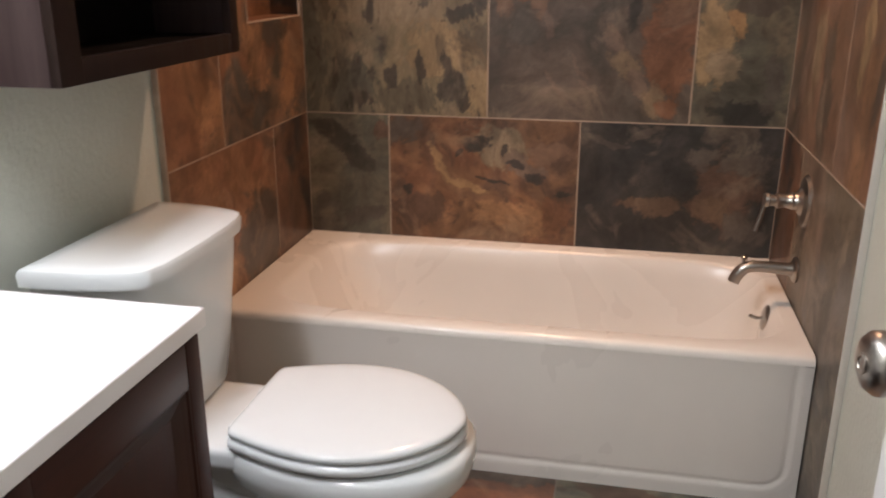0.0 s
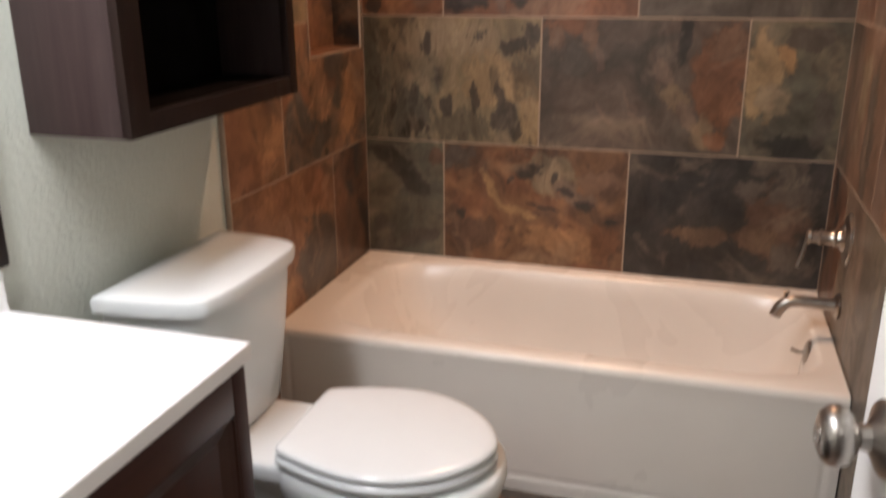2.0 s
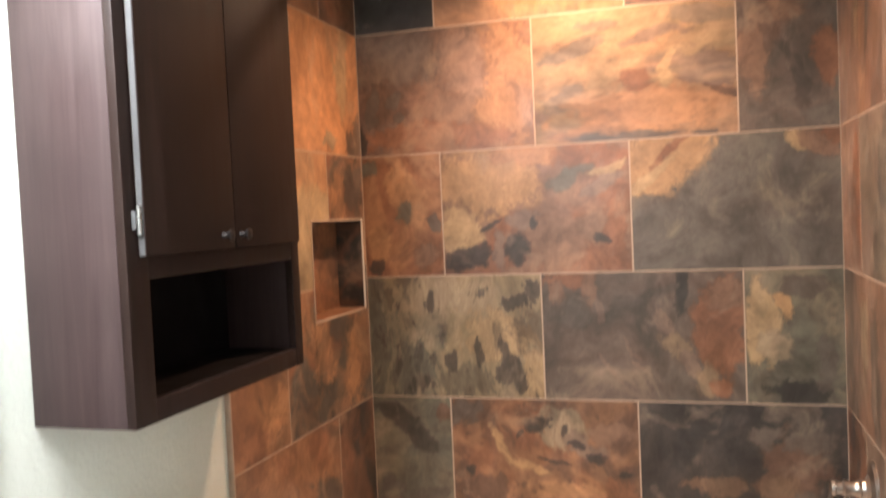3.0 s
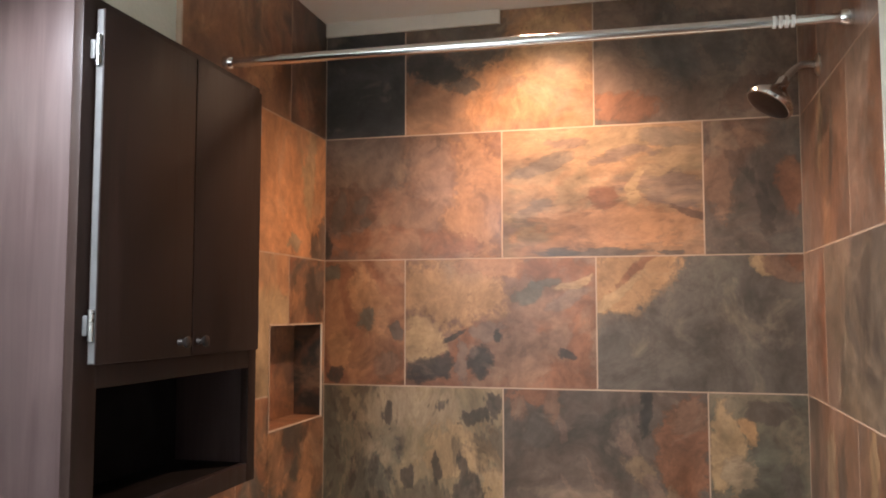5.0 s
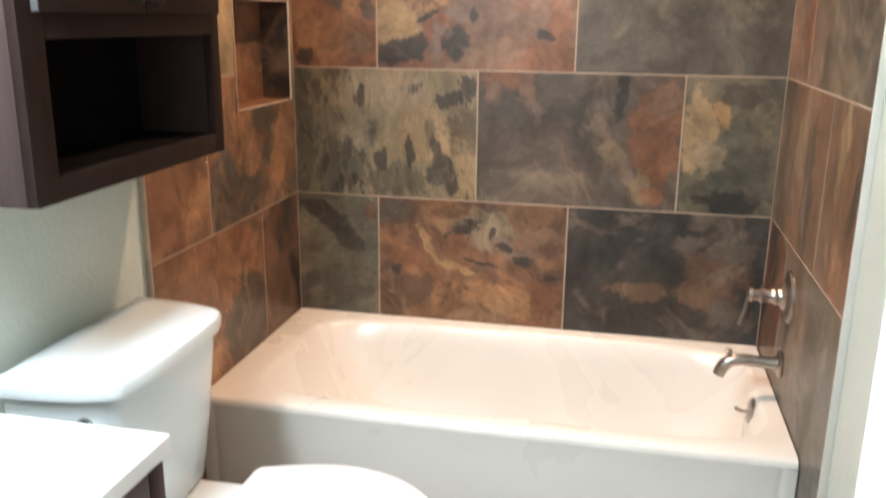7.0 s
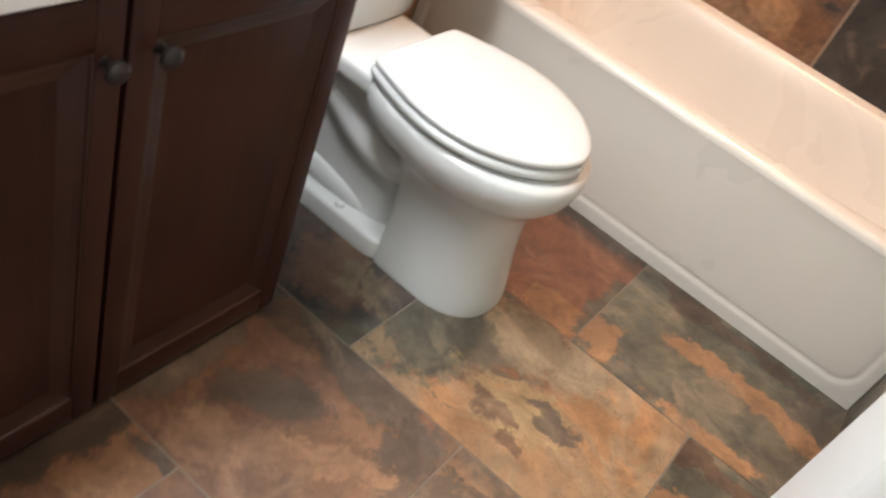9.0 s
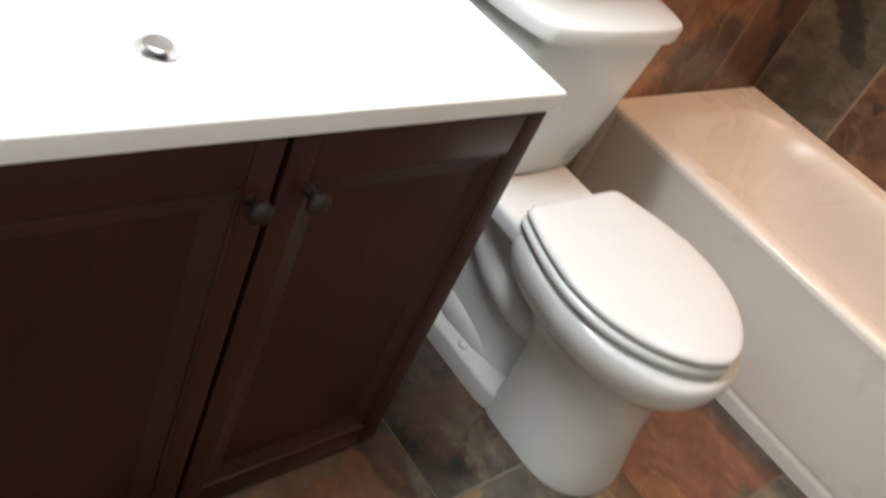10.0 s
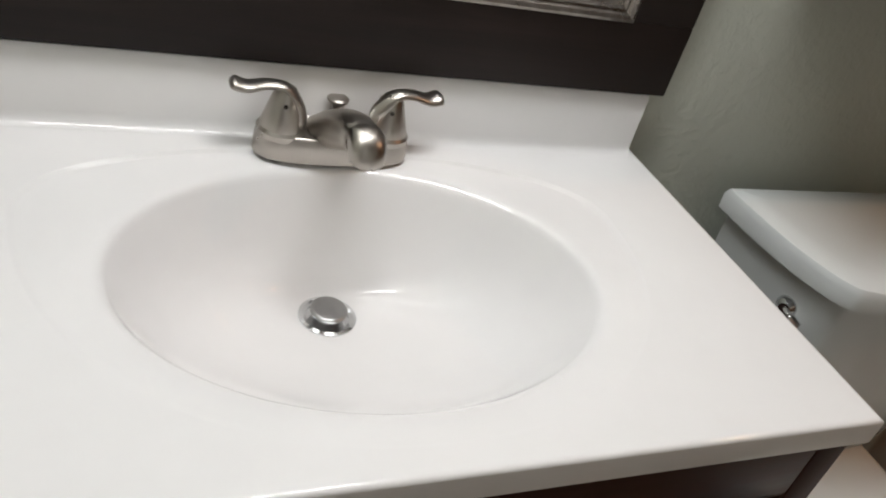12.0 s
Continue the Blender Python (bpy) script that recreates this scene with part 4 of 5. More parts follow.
# ---- lamps ----
def make_lamps():
    v = thing("vanity_light", (0.05, -2.05, 2.02), "bar light with frosted glass above the mirror", "light")
    part("back_plate", blocks((-0.0145, -2.44, 2.03, 0.02, -1.66, 2.11), bevel=0.004), NICKEL, v)
    part("arm", blocks((0.02, -2.07, 2.055, 0.14, -2.03, 2.075), bevel=0.003), NICKEL, v)
    part("shade", blocks((0.12, -2.44, 2.03, 0.33, -1.66, 2.085), bevel=0.02), VANITY_GLOW, v)
    c = thing("recessed_light", (0.75, -0.31, 2.44), "recessed ceiling light over the tub", "light")
    part("trim_ring", turned([(0, 0.085), (0.004, 0.085), (0.006, 0.070), (0.002, 0.066)], (0.75, -0.31, 2.44), (0, 0, -1), 36), TRIM, c)
    part("lens", turned([(0, 0.066), (0.0015, 0.066)], (0.76, -0.25, 2.4385), (0, 0, -1), 36), CAN_GLOW, c)


make_lamps()

# ---- tiles ----
J = 0.0022
tile_edge = part("trim_left", blocks((-0.0148, TILE_END - 0.004, 0.0, 0.001, TILE_END, CEIL - 0.001), bevel=0.001), GROUT)
tagged(tile_edge, "pale edge strip where the tiling ends", "trim", kind="structure")
tile_edge = part("trim_right", blocks((1.499, TILE_END - 0.004, 0.0, 1.5148, TILE_END, CEIL - 0.001), bevel=0.001), CAULK)
tagged(tile_edge, "pale edge strip where the tiling ends", "trim", kind="structure")
part("grout_bed", blocks(
    (-0.0149, TILE_END, 0, -0.0004, NICHE[0], CEIL - 0.001), (-0.0149, NICHE[1], 0, -0.0004, 0.0118, CEIL - 0.001), (-0.0149, NICHE[0], 0, -0.0004, NICHE[1], NICHE[2]), (-0.0149, NICHE[0], NICHE[3], -0.0004, NICHE[1], CEIL - 0.001)), GROUT, wall_left, smooth=0)
part("grout_bed", blocks((0, 0.0004, 0.38, 1.5, 0.0118, CEIL - 0.001)), GROUT, wall_back, smooth=0)
part("grout_bed", blocks((1.5004, TILE_END, 0, 1.5148, 0.0118, CEIL - 0.001)), GROUT, wall_right, smooth=0)
tagged(part("ceiling_strip", blocks((0.002, -0.012, 2.392, 0.602, -0.0005, CEIL - 0.0005), bevel=0.001), CAULK), "pale strip under the ceiling over the tiles", "trim", kind="structure")

BACK_TILES = {
    (0, 0): slate("slate_olive", OLIVE, UMBER, SAND, (0, 0, -1), -0.1, 0.25, 3.1, veins=0.3, wobble=0.05, crumble=1.0, patches=((-0.046, 0.134, 0.076, 0.032, (0.058, 0.050, 0.040), -38), (0.040, 0.058, 0.060, 0.028, (0.058, 0.050, 0.040), -30), (-0.090, -0.144, 0.052, 0.081, GREY), (0.066, -0.124, 0.080, 0.028, UMBER, 25), (0.111, 0.159, 0.028, 0.040, BROWN),)),
    (0, 1): slate("slate_rust_flecked", RUST, BROWN, ORANGE, (0.4, 0, 0.4), -0.05, 0.30, 7.3, wobble=0.045, crumble=1.5, crumb_size=16.0, patches=((-0.261, 0.166, 0.056, 0.044, UMBER), (0.056, 0.111, 0.086, 0.055, SAND, -25), (0.131, 0.055, 0.067, 0.030, ROSE, -25), (0.224, 0.102, 0.075, 0.033, MAUVE), (-0.131, 0.050, 0.082, 0.013, WARM, -50), (-0.047, -0.009, 0.090, 0.015, WARM, -22), (0.112, -0.111, 0.149, 0.048, ORANGE, -10), (-0.187, -0.102, 0.093, 0.055, BROWN), (0.243, -0.102, 0.045, 0.067, RUST), (-0.015, 0.128, 0.045, 0.020, COAL, 18), (-0.060, 0.098, 0.022, 0.011, COAL, 40), (0.071, 0.105, 0.013, 0.017, COAL), (0.112, 0.061, 0.032, 0.011, COAL, -18), (0.172, 0.024, 0.034, 0.013, COAL, -12), (0.265, -0.031, 0.026, 0.011, COAL), (0.028, 0.018, 0.056, 0.007, COAL, -15), (-0.246, -0.037, 0.019, 0.017, COAL),)),
    (0, 2): slate("slate_coal", COAL, COAL, UMBER, (1.6, 0, -2.0), -0.12, 0.2, 1.9, veins=0.25, wobble=0.05, crumble=1.6, crumb_size=15.0, patches=((-0.226, 0.151, 0.077, 0.012, UMBER, -8), (-0.109, 0.174, 0.057, 0.011, UMBER, 10), (-0.075, -0.046, 0.094, 0.027, (0.150, 0.095, 0.058), -4), (0.142, 0.009, 0.104, 0.113, BROWN), (0.192, 0.106, 0.074, 0.043, UMBER), (0.117, -0.053, 0.060, 0.043, (0.150, 0.095, 0.058)), (0.067, 0.106, 0.050, 0.032, UMBER, 30), (0.017, 0.035, 0.044, 0.060, COAL), (0.226, -0.106, 0.060, 0.053, UMBER),)),
    (1, 0): slate("slate_speckled", (0.215, 0.168, 0.098), OLIVE, SAND, (-1.2, 0, -0.6), -0.10, 0.55, 5.7, (1.6, 1, 0.8), crumb_size=19.0, crumble=2.6, wobble=0.045, patches=((-0.034, 0.122, 0.230, 0.063, SAND), (0.158, 0.002, 0.115, 0.092, TAN), (0.273, -0.109, 0.035, 0.111, TAN), (-0.264, -0.017, 0.035, 0.166, OLIVE), (-0.149, -0.109, 0.077, 0.081, OLIVE), (0.034, -0.146, 0.115, 0.048, (0.140, 0.116, 0.076)), (0.216, 0.122, 0.050, 0.022, (0.062, 0.052, 0.041), 20), (0.264, 0.150, 0.027, 0.037, (0.062, 0.052, 0.041)), (-0.068, 0.102, 0.017, 0.033, (0.062, 0.052, 0.041)), (0.105, 0.150, 0.019, 0.017, (0.062, 0.052, 0.041)), (-0.005, -0.087, 0.023, 0.030, (0.062, 0.052, 0.041)), (0.181, -0.109, 0.054, 0.037, (0.062, 0.052, 0.041)), (0.168, -0.054, 0.019, 0.048, (0.062, 0.052, 0.041)), (-0.120, -0.164, 0.035, 0.022, (0.062, 0.052, 0.041)), (-0.202, -0.081, 0.012, 0.044, (0.062, 0.052, 0.041)), (0.085, -0.054, 0.010, 0.041, (0.062, 0.052, 0.041)), (0.231, -0.164, 0.023, 0.022, (0.062, 0.052, 0.041)), (-0.225, 0.122, 0.015, 0.037, (0.140, 0.116, 0.076)),)),
    (1, 1): slate("slate_umber_rust", UMBER, UMBER, ROSE, (2.2, 0, 0.6), -0.38, 0.12, 8.4, veins=0.3, wobble=0.045, crumble=1.0, patches=((0.240, 0.042, 0.075, 0.163, RUST), (0.257, 0.131, 0.058, 0.060, MAUVE), (-0.214, 0.180, 0.086, 0.023, RUST, 8), (-0.149, 0.140, 0.026, 0.064, MAUVE, -8), (-0.125, 0.069, 0.014, 0.046, ROSE, -8), (-0.261, 0.140, 0.024, 0.039, MAUVE), (0.132, 0.138, 0.024, 0.067, COAL), (0.074, 0.042, 0.027, 0.046, ROSE, 40), (0.108, -0.028, 0.041, 0.053, (0.225, 0.160, 0.098), 38), (0.149, -0.090, 0.031, 0.060, ROSE, 34), (0.194, -0.143, 0.045, 0.060, (0.225, 0.160, 0.098), 25), (0.235, -0.161, 0.034, 0.035, RUST), (-0.026, -0.028, 0.058, 0.007, ROSE, -55), (-0.094, -0.099, 0.051, 0.007, ROSE, -50), (0.009, -0.099, 0.045, 0.005, ROSE, -50), (0.043, 0.131, 0.069, 0.018, GREY, 20), (-0.197, 0.078, 0.045, 0.053, GREY),)),
    (1, 2): slate("slate_sand_olive", OLIVE, OLIVE, SAND, (3.0, 0, -1.2), -0.05, 0.25, 2.6, veins=0.3, wobble=0.05, crumble=1.2, patches=((-0.096, 0.055, 0.043, 0.143, TAN), (-0.039, 0.102, 0.025, 0.041, WARM), (-0.052, -0.031, 0.035, 0.051, SAND, 30), (-0.004, -0.176, 0.095, 0.038, COAL), (0.028, 0.157, 0.064, 0.031, UMBER), (0.084, -0.082, 0.029, 0.068, GREY),)),
    (2, 0): slate("slate_brown_rust", RUST, BROWN, ORANGE, (0, 0, -0.5), -0.30, 0.18, 4.4, wobble=0.05, crumble=1.2, patches=((0.022, 0.058, 0.059, 0.105, ORANGE, 20), (-0.087, -0.100, 0.040, 0.070, ORANGE), (-0.113, 0.173, 0.032, 0.028, OLIVE), (0.006, 0.019, 0.028, 0.042, OLIVE, -20), (0.117, -0.023, 0.020, 0.032, UMBER), (-0.107, -0.180, 0.032, 0.025, COAL), (0.071, -0.144, 0.052, 0.053, MAUVE),)),
    (2, 1): slate("slate_tan_rust", MAUVE, RUST, ROSE, (0.6, 0, -1.0), -0.08, 0.12, 9.2, veins=0.25, wobble=0.045, crumble=0.8, patches=((-0.156, 0.101, 0.164, 0.105, WARM), (-0.254, -0.052, 0.064, 0.075, TAN), (-0.022, 0.178, 0.107, 0.034, ORANGE), (0.201, 0.169, 0.125, 0.037, RUST), (0.254, -0.069, 0.039, 0.119, RUST), (0.210, 0.076, 0.071, 0.017, ROSE, 28), (0.103, 0.089, 0.050, 0.026, OLIVE, 32), (0.147, 0.123, 0.046, 0.014, OLIVE, 10), (0.246, 0.127, 0.054, 0.010, TAN, 20), (0.049, -0.103, 0.143, 0.088, MAUVE), (-0.040, -0.030, 0.061, 0.020, ROSE, 10), (-0.228, -0.152, 0.079, 0.041, COAL, 8), (-0.147, -0.040, 0.036, 0.009, COAL, 20), (-0.062, -0.125, 0.050, 0.054, COAL), (-0.119, -0.132, 0.021, 0.068, ROSE), (-0.001, -0.035, 0.014, 0.020, COAL), (0.219, -0.105, 0.036, 0.017, COAL, -20),)),
    (2, 2): slate("slate_split_umber", GREY, UMBER, OLIVE, (-1.0, 0, 0.8), -0.25, 0.08, 6.1, veins=0.25, wobble=0.03, crumble=0.35, crumb_size=12.0, patches=((-0.219, 0.146, 0.190, 0.117, WARM, 38), (-0.237, 0.088, 0.096, 0.016, TAN, 40), (-0.173, 0.172, 0.096, 0.013, RUST, 42), (-0.245, -0.007, 0.074, 0.033, GREY), (-0.036, -0.047, 0.129, 0.163, GREY, 20), (0.181, 0.169, 0.045, 0.023, TAN, -35), (0.245, 0.153, 0.064, 0.029, MAUVE, -30), (0.293, 0.205, 0.048, 0.049, RUST),)),
    (3, 0): slate("slate_rose", MAUVE, (0.155, 0.105, 0.080), RUST, (-1.2, 0, 0.8), -0.10, 0.15, 3.8, veins=0.3, wobble=0.06, crumble=0.9, patches=((-0.150, 0.112, 0.178, 0.087, (0.160, 0.116, 0.086)), (0.217, -0.011, 0.103, 0.209, ORANGE), (0.068, 0.084, 0.079, 0.114, (0.225, 0.140, 0.094), 20), (-0.031, -0.154, 0.238, 0.049, RUST), (-0.209, -0.030, 0.087, 0.065, BROWN), (-0.252, -0.040, 0.018, 0.065, UMBER), (-0.179, -0.008, 0.036, 0.023, UMBER, 30), (-0.159, -0.078, 0.024, 0.023, UMBER), (-0.278, -0.154, 0.016, 0.046, COAL),)),
    (3, 1): slate("slate_banded", (0.245, 0.172, 0.098), ROSE, ORANGE, (0.3, 0, -0.8), -0.15, 0.18, 1.2, (0.7, 1, 1.5), wobble=0.045, crumble=1.0, crumb_size=13.0, patches=((-0.185, 0.088, 0.096, 0.026, (0.165, 0.128, 0.092), 15), (-0.099, 0.158, 0.069, 0.015, ROSE), (0.209, 0.164, 0.096, 0.026, (0.165, 0.128, 0.092)), (0.072, 0.111, 0.103, 0.015, ROSE, 10), (0.226, -0.002, 0.086, 0.064, ROSE), (-0.220, -0.068, 0.079, 0.034, (0.165, 0.128, 0.092), 22), (0.029, -0.118, 0.257, 0.068, ORANGE), (-0.117, -0.162, 0.137, 0.030, ORANGE, 14), (0.017, -0.017, 0.051, 0.026, RUST), (0.106, 0.008, 0.021, 0.053, TAN), (0.252, -0.073, 0.058, 0.011, BROWN, -20), (-0.014, -0.194, 0.154, 0.013, GREY), (-0.117, -0.186, 0.051, 0.011, UMBER), (0.209, -0.194, 0.041, 0.011, UMBER),)),
    (3, 2): slate("slate_umber", UMBER, BROWN, ROSE, (-1.0, 0, 0.8), -0.20, 0.2, 7.9, wobble=0.06, crumble=1.0, patches=((0.108, -0.004, 0.041, 0.091, RUST), (0.021, -0.047, 0.022, 0.105, (0.068, 0.054, 0.044), 15), (-0.026, 0.154, 0.079, 0.035, MAUVE), (-0.089, 0.005, 0.041, 0.105, MAUVE), (0.084, -0.170, 0.047, 0.028, GREY),)),
    (4, 0): slate("slate_dark_coal", COAL, COAL, (0.06, 0.055, 0.055), (0, 0, 0.4), -0.25, 0.1, 4.9),
    (4, 1): slate("slate_coal_orange", ORANGE, RUST, ROSE, (-0.8, 0, 1.2), -0.35, 0.1, 2.2, wobble=0.06, crumble=1.1, patches=((-0.184, 0.083, 0.144, 0.117, UMBER, -15), (-0.212, 0.026, 0.103, 0.049, COAL, -20), (-0.065, 0.102, 0.111, 0.075, UMBER), (-0.101, -0.058, 0.048, 0.019, UMBER), (0.175, 0.026, 0.129, 0.151, WARM), (0.028, -0.125, 0.148, 0.045, ORANGE),)),
    (4, 2): slate("slate_umber_orange", (0.150, 0.106, 0.076), UMBER, ROSE, (-1.8, 0, -0.8), -0.38, 0.15, 5.3, wobble=0.06, crumble=1.0, patches=((-0.248, -0.046, 0.065, 0.178, ROSE), (-0.208, -0.145, 0.097, 0.048, RUST), (-0.062, 0.034, 0.097, 0.119, GREY), (0.180, -0.125, 0.097, 0.048, BROWN, 30), (0.083, 0.053, 0.081, 0.079, UMBER),)),
}
SIDE_TILES = [
    slate("slate_side_rust", RUST, BROWN, ORANGE, (0, 0.8, 0), -0.1, 0.3, 11.3, plane="x", patches=((0.1, -0.08, 0.10, 0.06, ORANGE), (-0.1, 0.1, 0.1, 0.05, UMBER))),
    slate("slate_side_umber", BROWN, COAL, RUST, (0, 0.6, 0.5), -0.1, 0.4, 12.7, plane="x", patches=((0.02, -0.12, 0.08, 0.05, RUST),)),
    slate("slate_side_orange", (0.47, 0.228, 0.098), ORANGE, ORANGE, (0, 0.6, 0), -0.35, 0.0, 13.9, veins=0.2, plane="x", patches=((0.17, 0.04, 0.04, 0.17, TAN), (0.27, -0.15, 0.07, 0.07, UMBER), (0.05, -0.16, 0.05, 0.03, SAND))),
    slate("slate_side_mixed", RUST, UMBER, ORANGE, (0, 1.0, -1.0), 0.0, 0.5, 14.6, plane="x", patches=((-0.06, 0.02, 0.07, 0.12, ORANGE), (0.16, -0.05, 0.06, 0.12, ORANGE), (0.06, 0.1, 0.06, 0.08, UMBER)), crumb_size=14.0),
    slate("slate_side_rose", (0.235, 0.162, 0.118), ROSE, RUST, (0, -0.8, 0.6), -0.1, 0.3, 15.2, plane="x", patches=((-0.12, 0.02, 0.10, 0.12, RUST),)),
    slate("slate_side_grey", UMBER, ROSE, SAND, (0, 2.6, 0.2), -0.25, 0.2, 16.4, veins=0.3, plane="x"),
    slate("slate_side_pale", TAN, ORANGE, SAND, (0, 0.6, 0.4), -0.2, 0.1, 17.1, veins=0.4, plane="x", patches=((-0.12, 0.08, 0.10, 0.07, ORANGE),)),
    slate("slate_side_arch", RUST, BROWN, ORANGE, (0, 0.4, 0.2), -0.25, 0.2, 18.3, plane="x", patches=((-0.12, -0.06, 0.20, 0.17, ORANGE), (0.2, 0.04, 0.12, 0.2, UMBER))),
    slate("slate_side_streaked", UMBER, UMBER, ROSE, (0, 0.4, 0.2), -0.25, 0.2, 19.3, veins=0.3, plane="x", patches=((0.20, 0.0, 0.035, 0.24, RUST), (0.10, -0.05, 0.03, 0.14, ORANGE))),
    slate("slate_side_ember", MAUVE, ROSE, RUST, (0, 0.4, 0.2), 0.0, 0.15, 20.7, (1, 1.2, 0.8), veins=0.3, plane="x", patches=((-0.06, -0.05, 0.05, 0.20, (0.27, 0.150, 0.080), 6), (0.08, 0.06, 0.04, 0.16, MAUVE, 8), (0.02, 0.12, 0.025, 0.10, TAN, 10), (-0.11, 0.05, 0.02, 0.14, UMBER))),
    slate("slate_side_sandy", MAUVE, UMBER, ROSE, (0, 0.4, 0.2), -0.1, 0.2, 27.4, (1, 1.2, 0.8), veins=0.3, plane="x", patches=((0.10, -0.02, 0.06, 0.17, ROSE), (0.02, 0.04, 0.05, 0.14, SAND, 14), (-0.14, -0.04, 0.05, 0.16, UMBER), (0.20, 0.02, 0.03, 0.18, UMBER)), crumb_size=14.0),
]


def tile_piece(name, parent, mat, rects, axis, face, thick):
    """One tile cut to rectangles (u0, u1, v0, v1) on a wall (axis x or y) or on the floor (axis z)."""
    u = (min(r[0] for r in rects) + max(r[1] for r in rects)) / 2
    v = (min(r[2] for r in rects) + max(r[3] for r in rects)) / 2
    at = {"x": (face, u, v), "y": (u, face, v), "z": (u, v, face)}[axis]
    bm = bmesh.new()
    e = 0.0004
    for a, b, c, d in rects:
        lo, hi = (a - u, c - v), (b - u, d - v)
        rings = []
        for ins, dep in ((0, thick), (0, e), (e, 0)):
            sq = [(lo[0] + ins, lo[1] + ins), (hi[0] - ins, lo[1] + ins), (hi[0] - ins, hi[1] - ins), (lo[0] + ins, hi[1] - ins)]
            rings.append([{"x": (dep, p, q), "y": (p, dep, q), "z": (p, q, dep)}[axis] for p, q in sq])
        loft(bm, rings, False, True)
    ob = part(name, bm, mat, None, smooth=0)
    ob.location = at
    ob.parent = parent
    return ob


def rows_of(z0):
    """Rows of tiles above the tub's rim."""
    edges = [z0, 0.81, 1.22, 1.63, 2.04, CEIL]
    return list(enumerate(zip(edges, edges[1:])))


for r, (za, zb) in rows_of(0.392):
    cuts = [0.0, 0.2815, 0.8975, 1.5] if r % 2 == 0 else [0.0, 0.604, 1.2215, 1.5]
    for k, (a, b) in enumerate(zip(cuts, cuts[1:])):
        tile_piece("tile", wall_back, BACK_TILES[r, k], [(a + J, b - J, za + J, zb - J)], "y", 0.0, 0.004)


def minus_niche(a, b, c, d):
    n0, n1, m0, m1 = NICHE
    if a >= n1 or b <= n0 or c >= m1 or d <= m0:
        return [(a, b, c, d)]
    out = []
    if a < n0:
        out.append((a, n0, c, d))
    if b > n1:
        out.append((n1, b, c, d))
    a2, b2 = max(a, n0), min(b, n1)
    if c < m0:
        out.append((a2, b2, c, m0))
    if d > m1:
        out.append((a2, b2, m1, d))
    return out


LEFT_MATS = {(0, 0): 7, (0, 1): 1, (1, 0): 0, (1, 1): 3, (2, 0): 6, (2, 1): 3, (3, 0): 2, (3, 1): 2, (4, 0): 0, (4, 1): 1}
RIGHT_MATS = {(0, 0): 5, (0, 1): 1, (1, 0): 9, (1, 1): 10, (2, 0): 5, (2, 1): 4, (3, 0): 4, (3, 1): 9, (4, 0): 4, (4, 1): 4}
for wall, face, thick, mats in ((wall_left, 0.0, -0.004, LEFT_MATS), (wall_right, 1.5, 0.004, RIGHT_MATS)):
    for r, (za, zb) in rows_of(0.0):
        cut = -0.285 if r % 2 == 0 else -0.604
        if r == 3 and face == 0.0:
            cut = -0.62
        for k, (a, b) in enumerate(((TILE_END, cut), (cut, 0.0))):
            rects = [(a + J * 1.25, b - J * 1.25, za + J, zb - J)]
            if face == 0.0:
                rects = [p for q in rects for p in minus_niche(*q)]
            tile_piece("tile", wall, SIDE_TILES[mats[r, k]], rects, "x", face, thick)

# niche lining
niche = thing("wall_niche", (-0.05, -0.224, 1.12), "tiled shampoo niche set into the wall", "niche", kind="structure")
n0, n1, m0, m1 = NICHE
part("back_tile", blocks((-0.0995, n0, m0, -0.094, n1, m1)), SIDE_TILES[0], niche, smooth=0)
part("side_tile", blocks((-0.094, n0, m0, -0.002, n0 + 0.006, m1)), SIDE_TILES[1], niche, smooth=0)
part("side_tile", blocks((-0.094, n1 - 0.006, m0, -0.002, n1, m1)), SIDE_TILES[1], niche, smooth=0)
part("sill_tile", blocks((-0.094, n0 + 0.006, m0, -0.002, n1 - 0.006, m0 + 0.006)), SIDE_TILES[0], niche, smooth=0)
part("head_tile", blocks((-0.094, n0 + 0.006, m1 - 0.006, -0.002, n1 - 0.006, m1)), SIDE_TILES[1], niche, smooth=0)
for a in ((n0, n0 + 0.005, m0, m1), (n1 - 0.005, n1, m0, m1), (n0 + 0.005, n1 - 0.005, m0, m0 + 0.005), (n0 + 0.005, n1 - 0.005, m1 - 0.005, m1)):
    part("edge_trim", blocks((-0.002, a[0], a[2], 0.0025, a[1], a[3])), CAULK if a[0] > -0.1 else GROUT, niche, smooth=0)

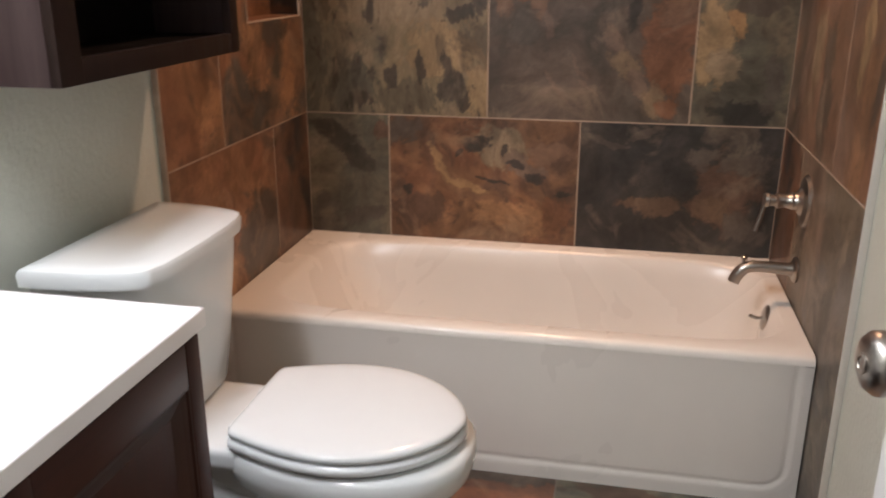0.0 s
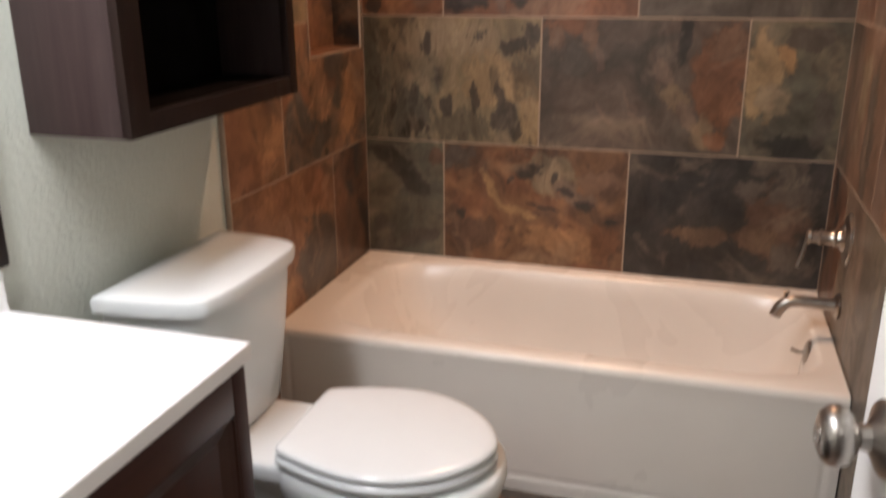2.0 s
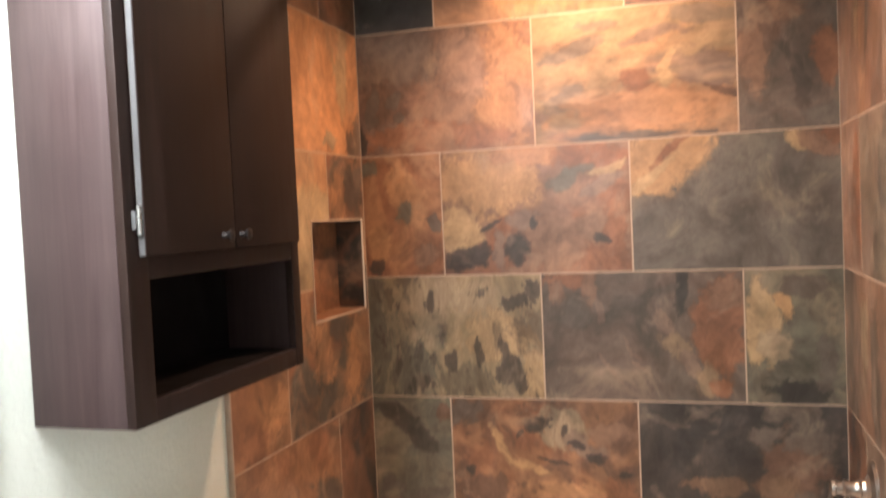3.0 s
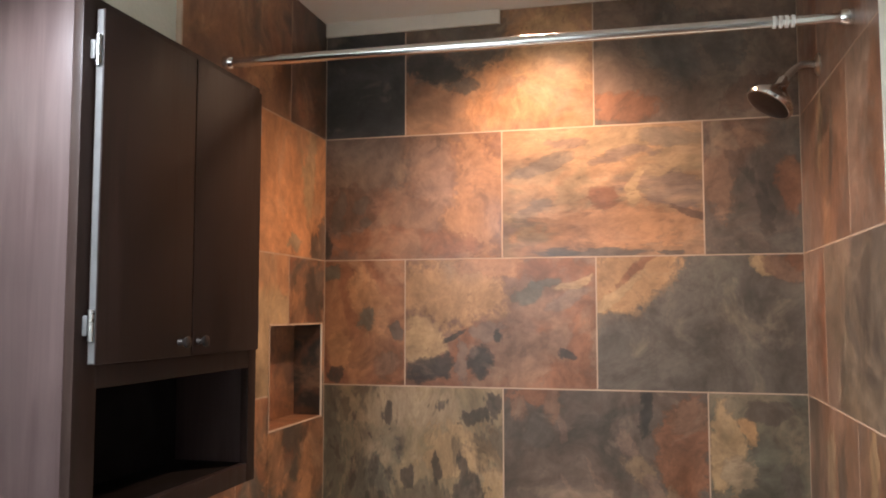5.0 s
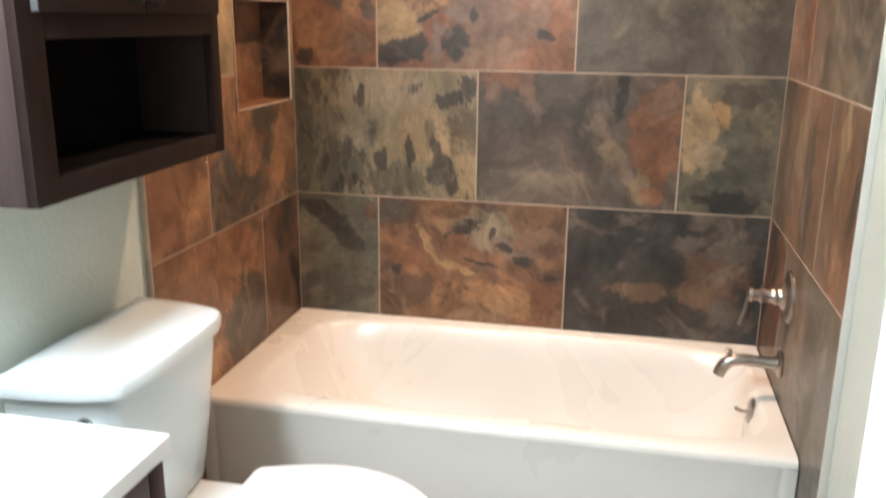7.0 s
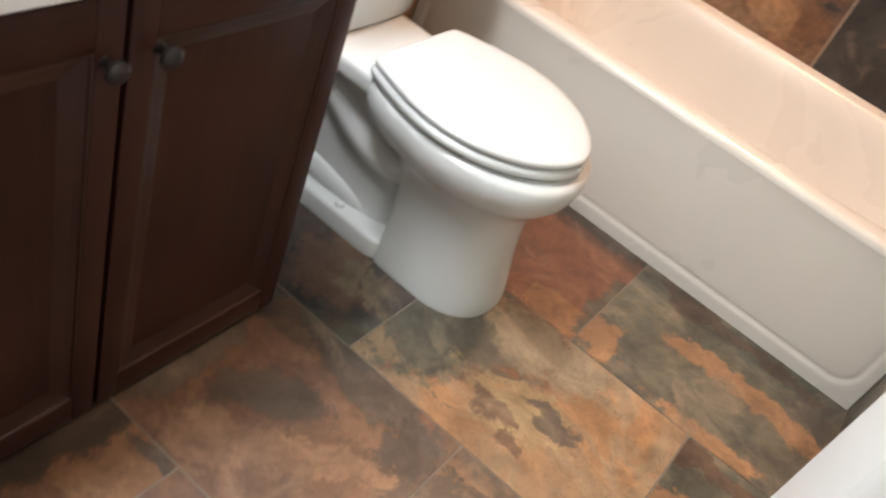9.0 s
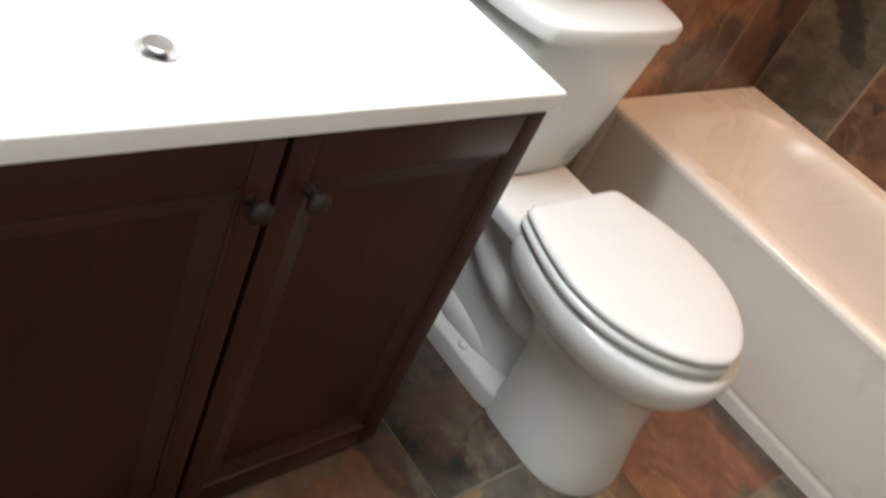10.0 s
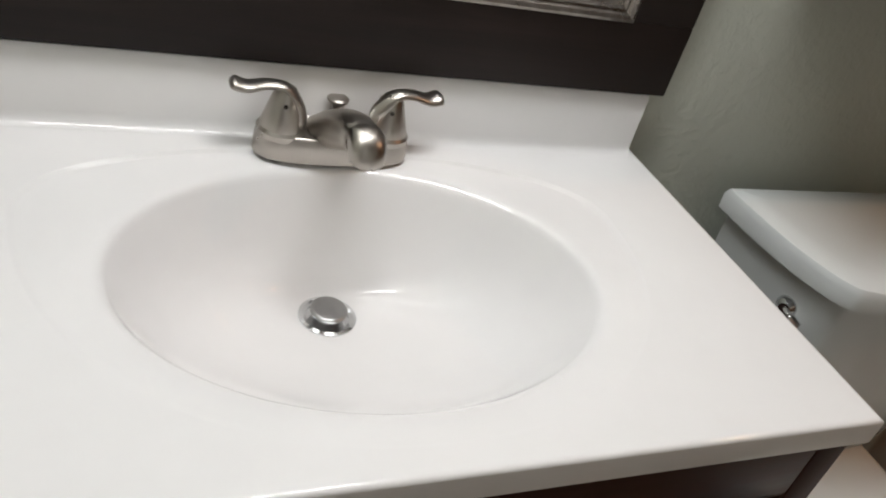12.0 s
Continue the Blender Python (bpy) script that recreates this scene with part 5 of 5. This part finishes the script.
FLOOR_TILES = {
    "brown": slate("slate_floor_brown", (0.150, 0.084, 0.050), BROWN, RUST, (-0.6, 0.6, 0), -0.10, 0.10, 21.3, veins=0.3, plane="z", wobble=0.06, crumble=1.2, patches=((0.08, 0.18, 0.26, 0.045, UMBER, -6), (0.25, 0.10, 0.06, 0.09, (0.060, 0.050, 0.042), 20), (-0.17, 0.02, 0.05, 0.20, UMBER), (-0.10, 0.12, 0.08, 0.05, (0.21, 0.115, 0.065)), (0.0, 0.0, 0.10, 0.05, (0.075, 0.060, 0.046), 30), (0.16, -0.02, 0.12, 0.045, (0.265, 0.150, 0.085), 35), (0.02, -0.12, 0.14, 0.05, (0.20, 0.115, 0.070), 25))),
    "hearth": slate("slate_floor_hearth", RUST, BROWN, ORANGE, (0, 0.2, 0), -0.15, 0.1, 28.9, veins=0.3, plane="z", wobble=0.06, crumble=1.2, patches=((0.26, 0.10, 0.06, 0.16, (0.27, 0.145, 0.075)), (0.22, -0.06, 0.09, 0.08, (0.24, 0.135, 0.075)), (0.165, 0.10, 0.040, 0.20, (0.055, 0.048, 0.040)), (0.29, 0.19, 0.06, 0.012, UMBER))),
    "rust": slate("slate_floor_rust", (0.225, 0.102, 0.058), RUST, RUST, (0.2, 0.3, 0), -0.45, 0.05, 22.8, veins=0.2, plane="z", patches=((0.1, 0.20, 0.45, 0.035, UMBER), (0.24, -0.17, 0.09, 0.05, ORANGE), (0.30, -0.05, 0.03, 0.12, OLIVE)), wobble=0.05),
    "coal": slate("slate_floor_coal", COAL, OLIVE, BROWN, (0.8, -0.8, 0), -0.10, 0.3, 23.5, plane="z", patches=((0.16, -0.08, 0.12, 0.09, BROWN), (0.22, -0.05, 0.07, 0.05, (0.125, 0.100, 0.066))), crumble=3.2, crumb_size=14.0),
    "cream": slate("slate_floor_cream", ORANGE, RUST, SAND, (-2.2, 1.6, 0), -0.1, 0.15, 24.1, veins=0.8, plane="z", patches=((-0.22, 0.02, 0.19, 0.20, OLIVE), (-0.06, 0.14, 0.16, 0.08, SAND), (0.0, -0.06, 0.12, 0.07, TAN), (-0.03, -0.09, 0.05, 0.025, BROWN), (0.09, -0.02, 0.06, 0.02, UMBER), (0.05, -0.14, 0.03, 0.03, BROWN))),
    "band": slate("slate_floor_band", OLIVE, UMBER, SAND, (0.6, -0.8, 0), -0.10, 0.08, 25.6, veins=0.25, plane="z", patches=((0.12, 0.03, 0.22, 0.045, ORANGE), (-0.28, -0.14, 0.07, 0.07, ORANGE), (-0.05, 0.17, 0.30, 0.03, BROWN), (0.05, -0.19, 0.12, 0.03, ORANGE))),
    "mixed": slate("slate_floor_mixed", RUST, UMBER, ORANGE, (-0.8, 0.6, 0), 0.0, 0.3, 26.2, plane="z", patches=((0.22, 0.0, 0.18, 0.15, ORANGE), (-0.15, 0.1, 0.14, 0.06, COAL))),
}
ys = [BEHIND + 0.004, -2.425, -2.006, -1.588, -1.160, -0.722]
offs = [0.30, 0.005, 0.30, 0.005, 0.30]
pick = (("brown", "mixed", "coal"), ("hearth", "brown", "band"), ("coal", "brown", "mixed"), ("coal", "cream", "band"), ("coal", "rust", "band"))
for row, (ya, yb, off) in enumerate(zip(ys, ys[1:], offs)):
    xs = [-0.015] + [v for v in (off + 0.615 * i for i in range(4)) if 0.02 < v < 1.49] + [1.515]
    for k, (a, b) in enumerate(zip(xs, xs[1:])):
        tile_piece("tile", floor, FLOOR_TILES[pick[row][k % 3]], [(a + 0.0021, b - 0.0021, ya + 0.0021, yb - 0.0021)], "z", 0.0, -0.0025)
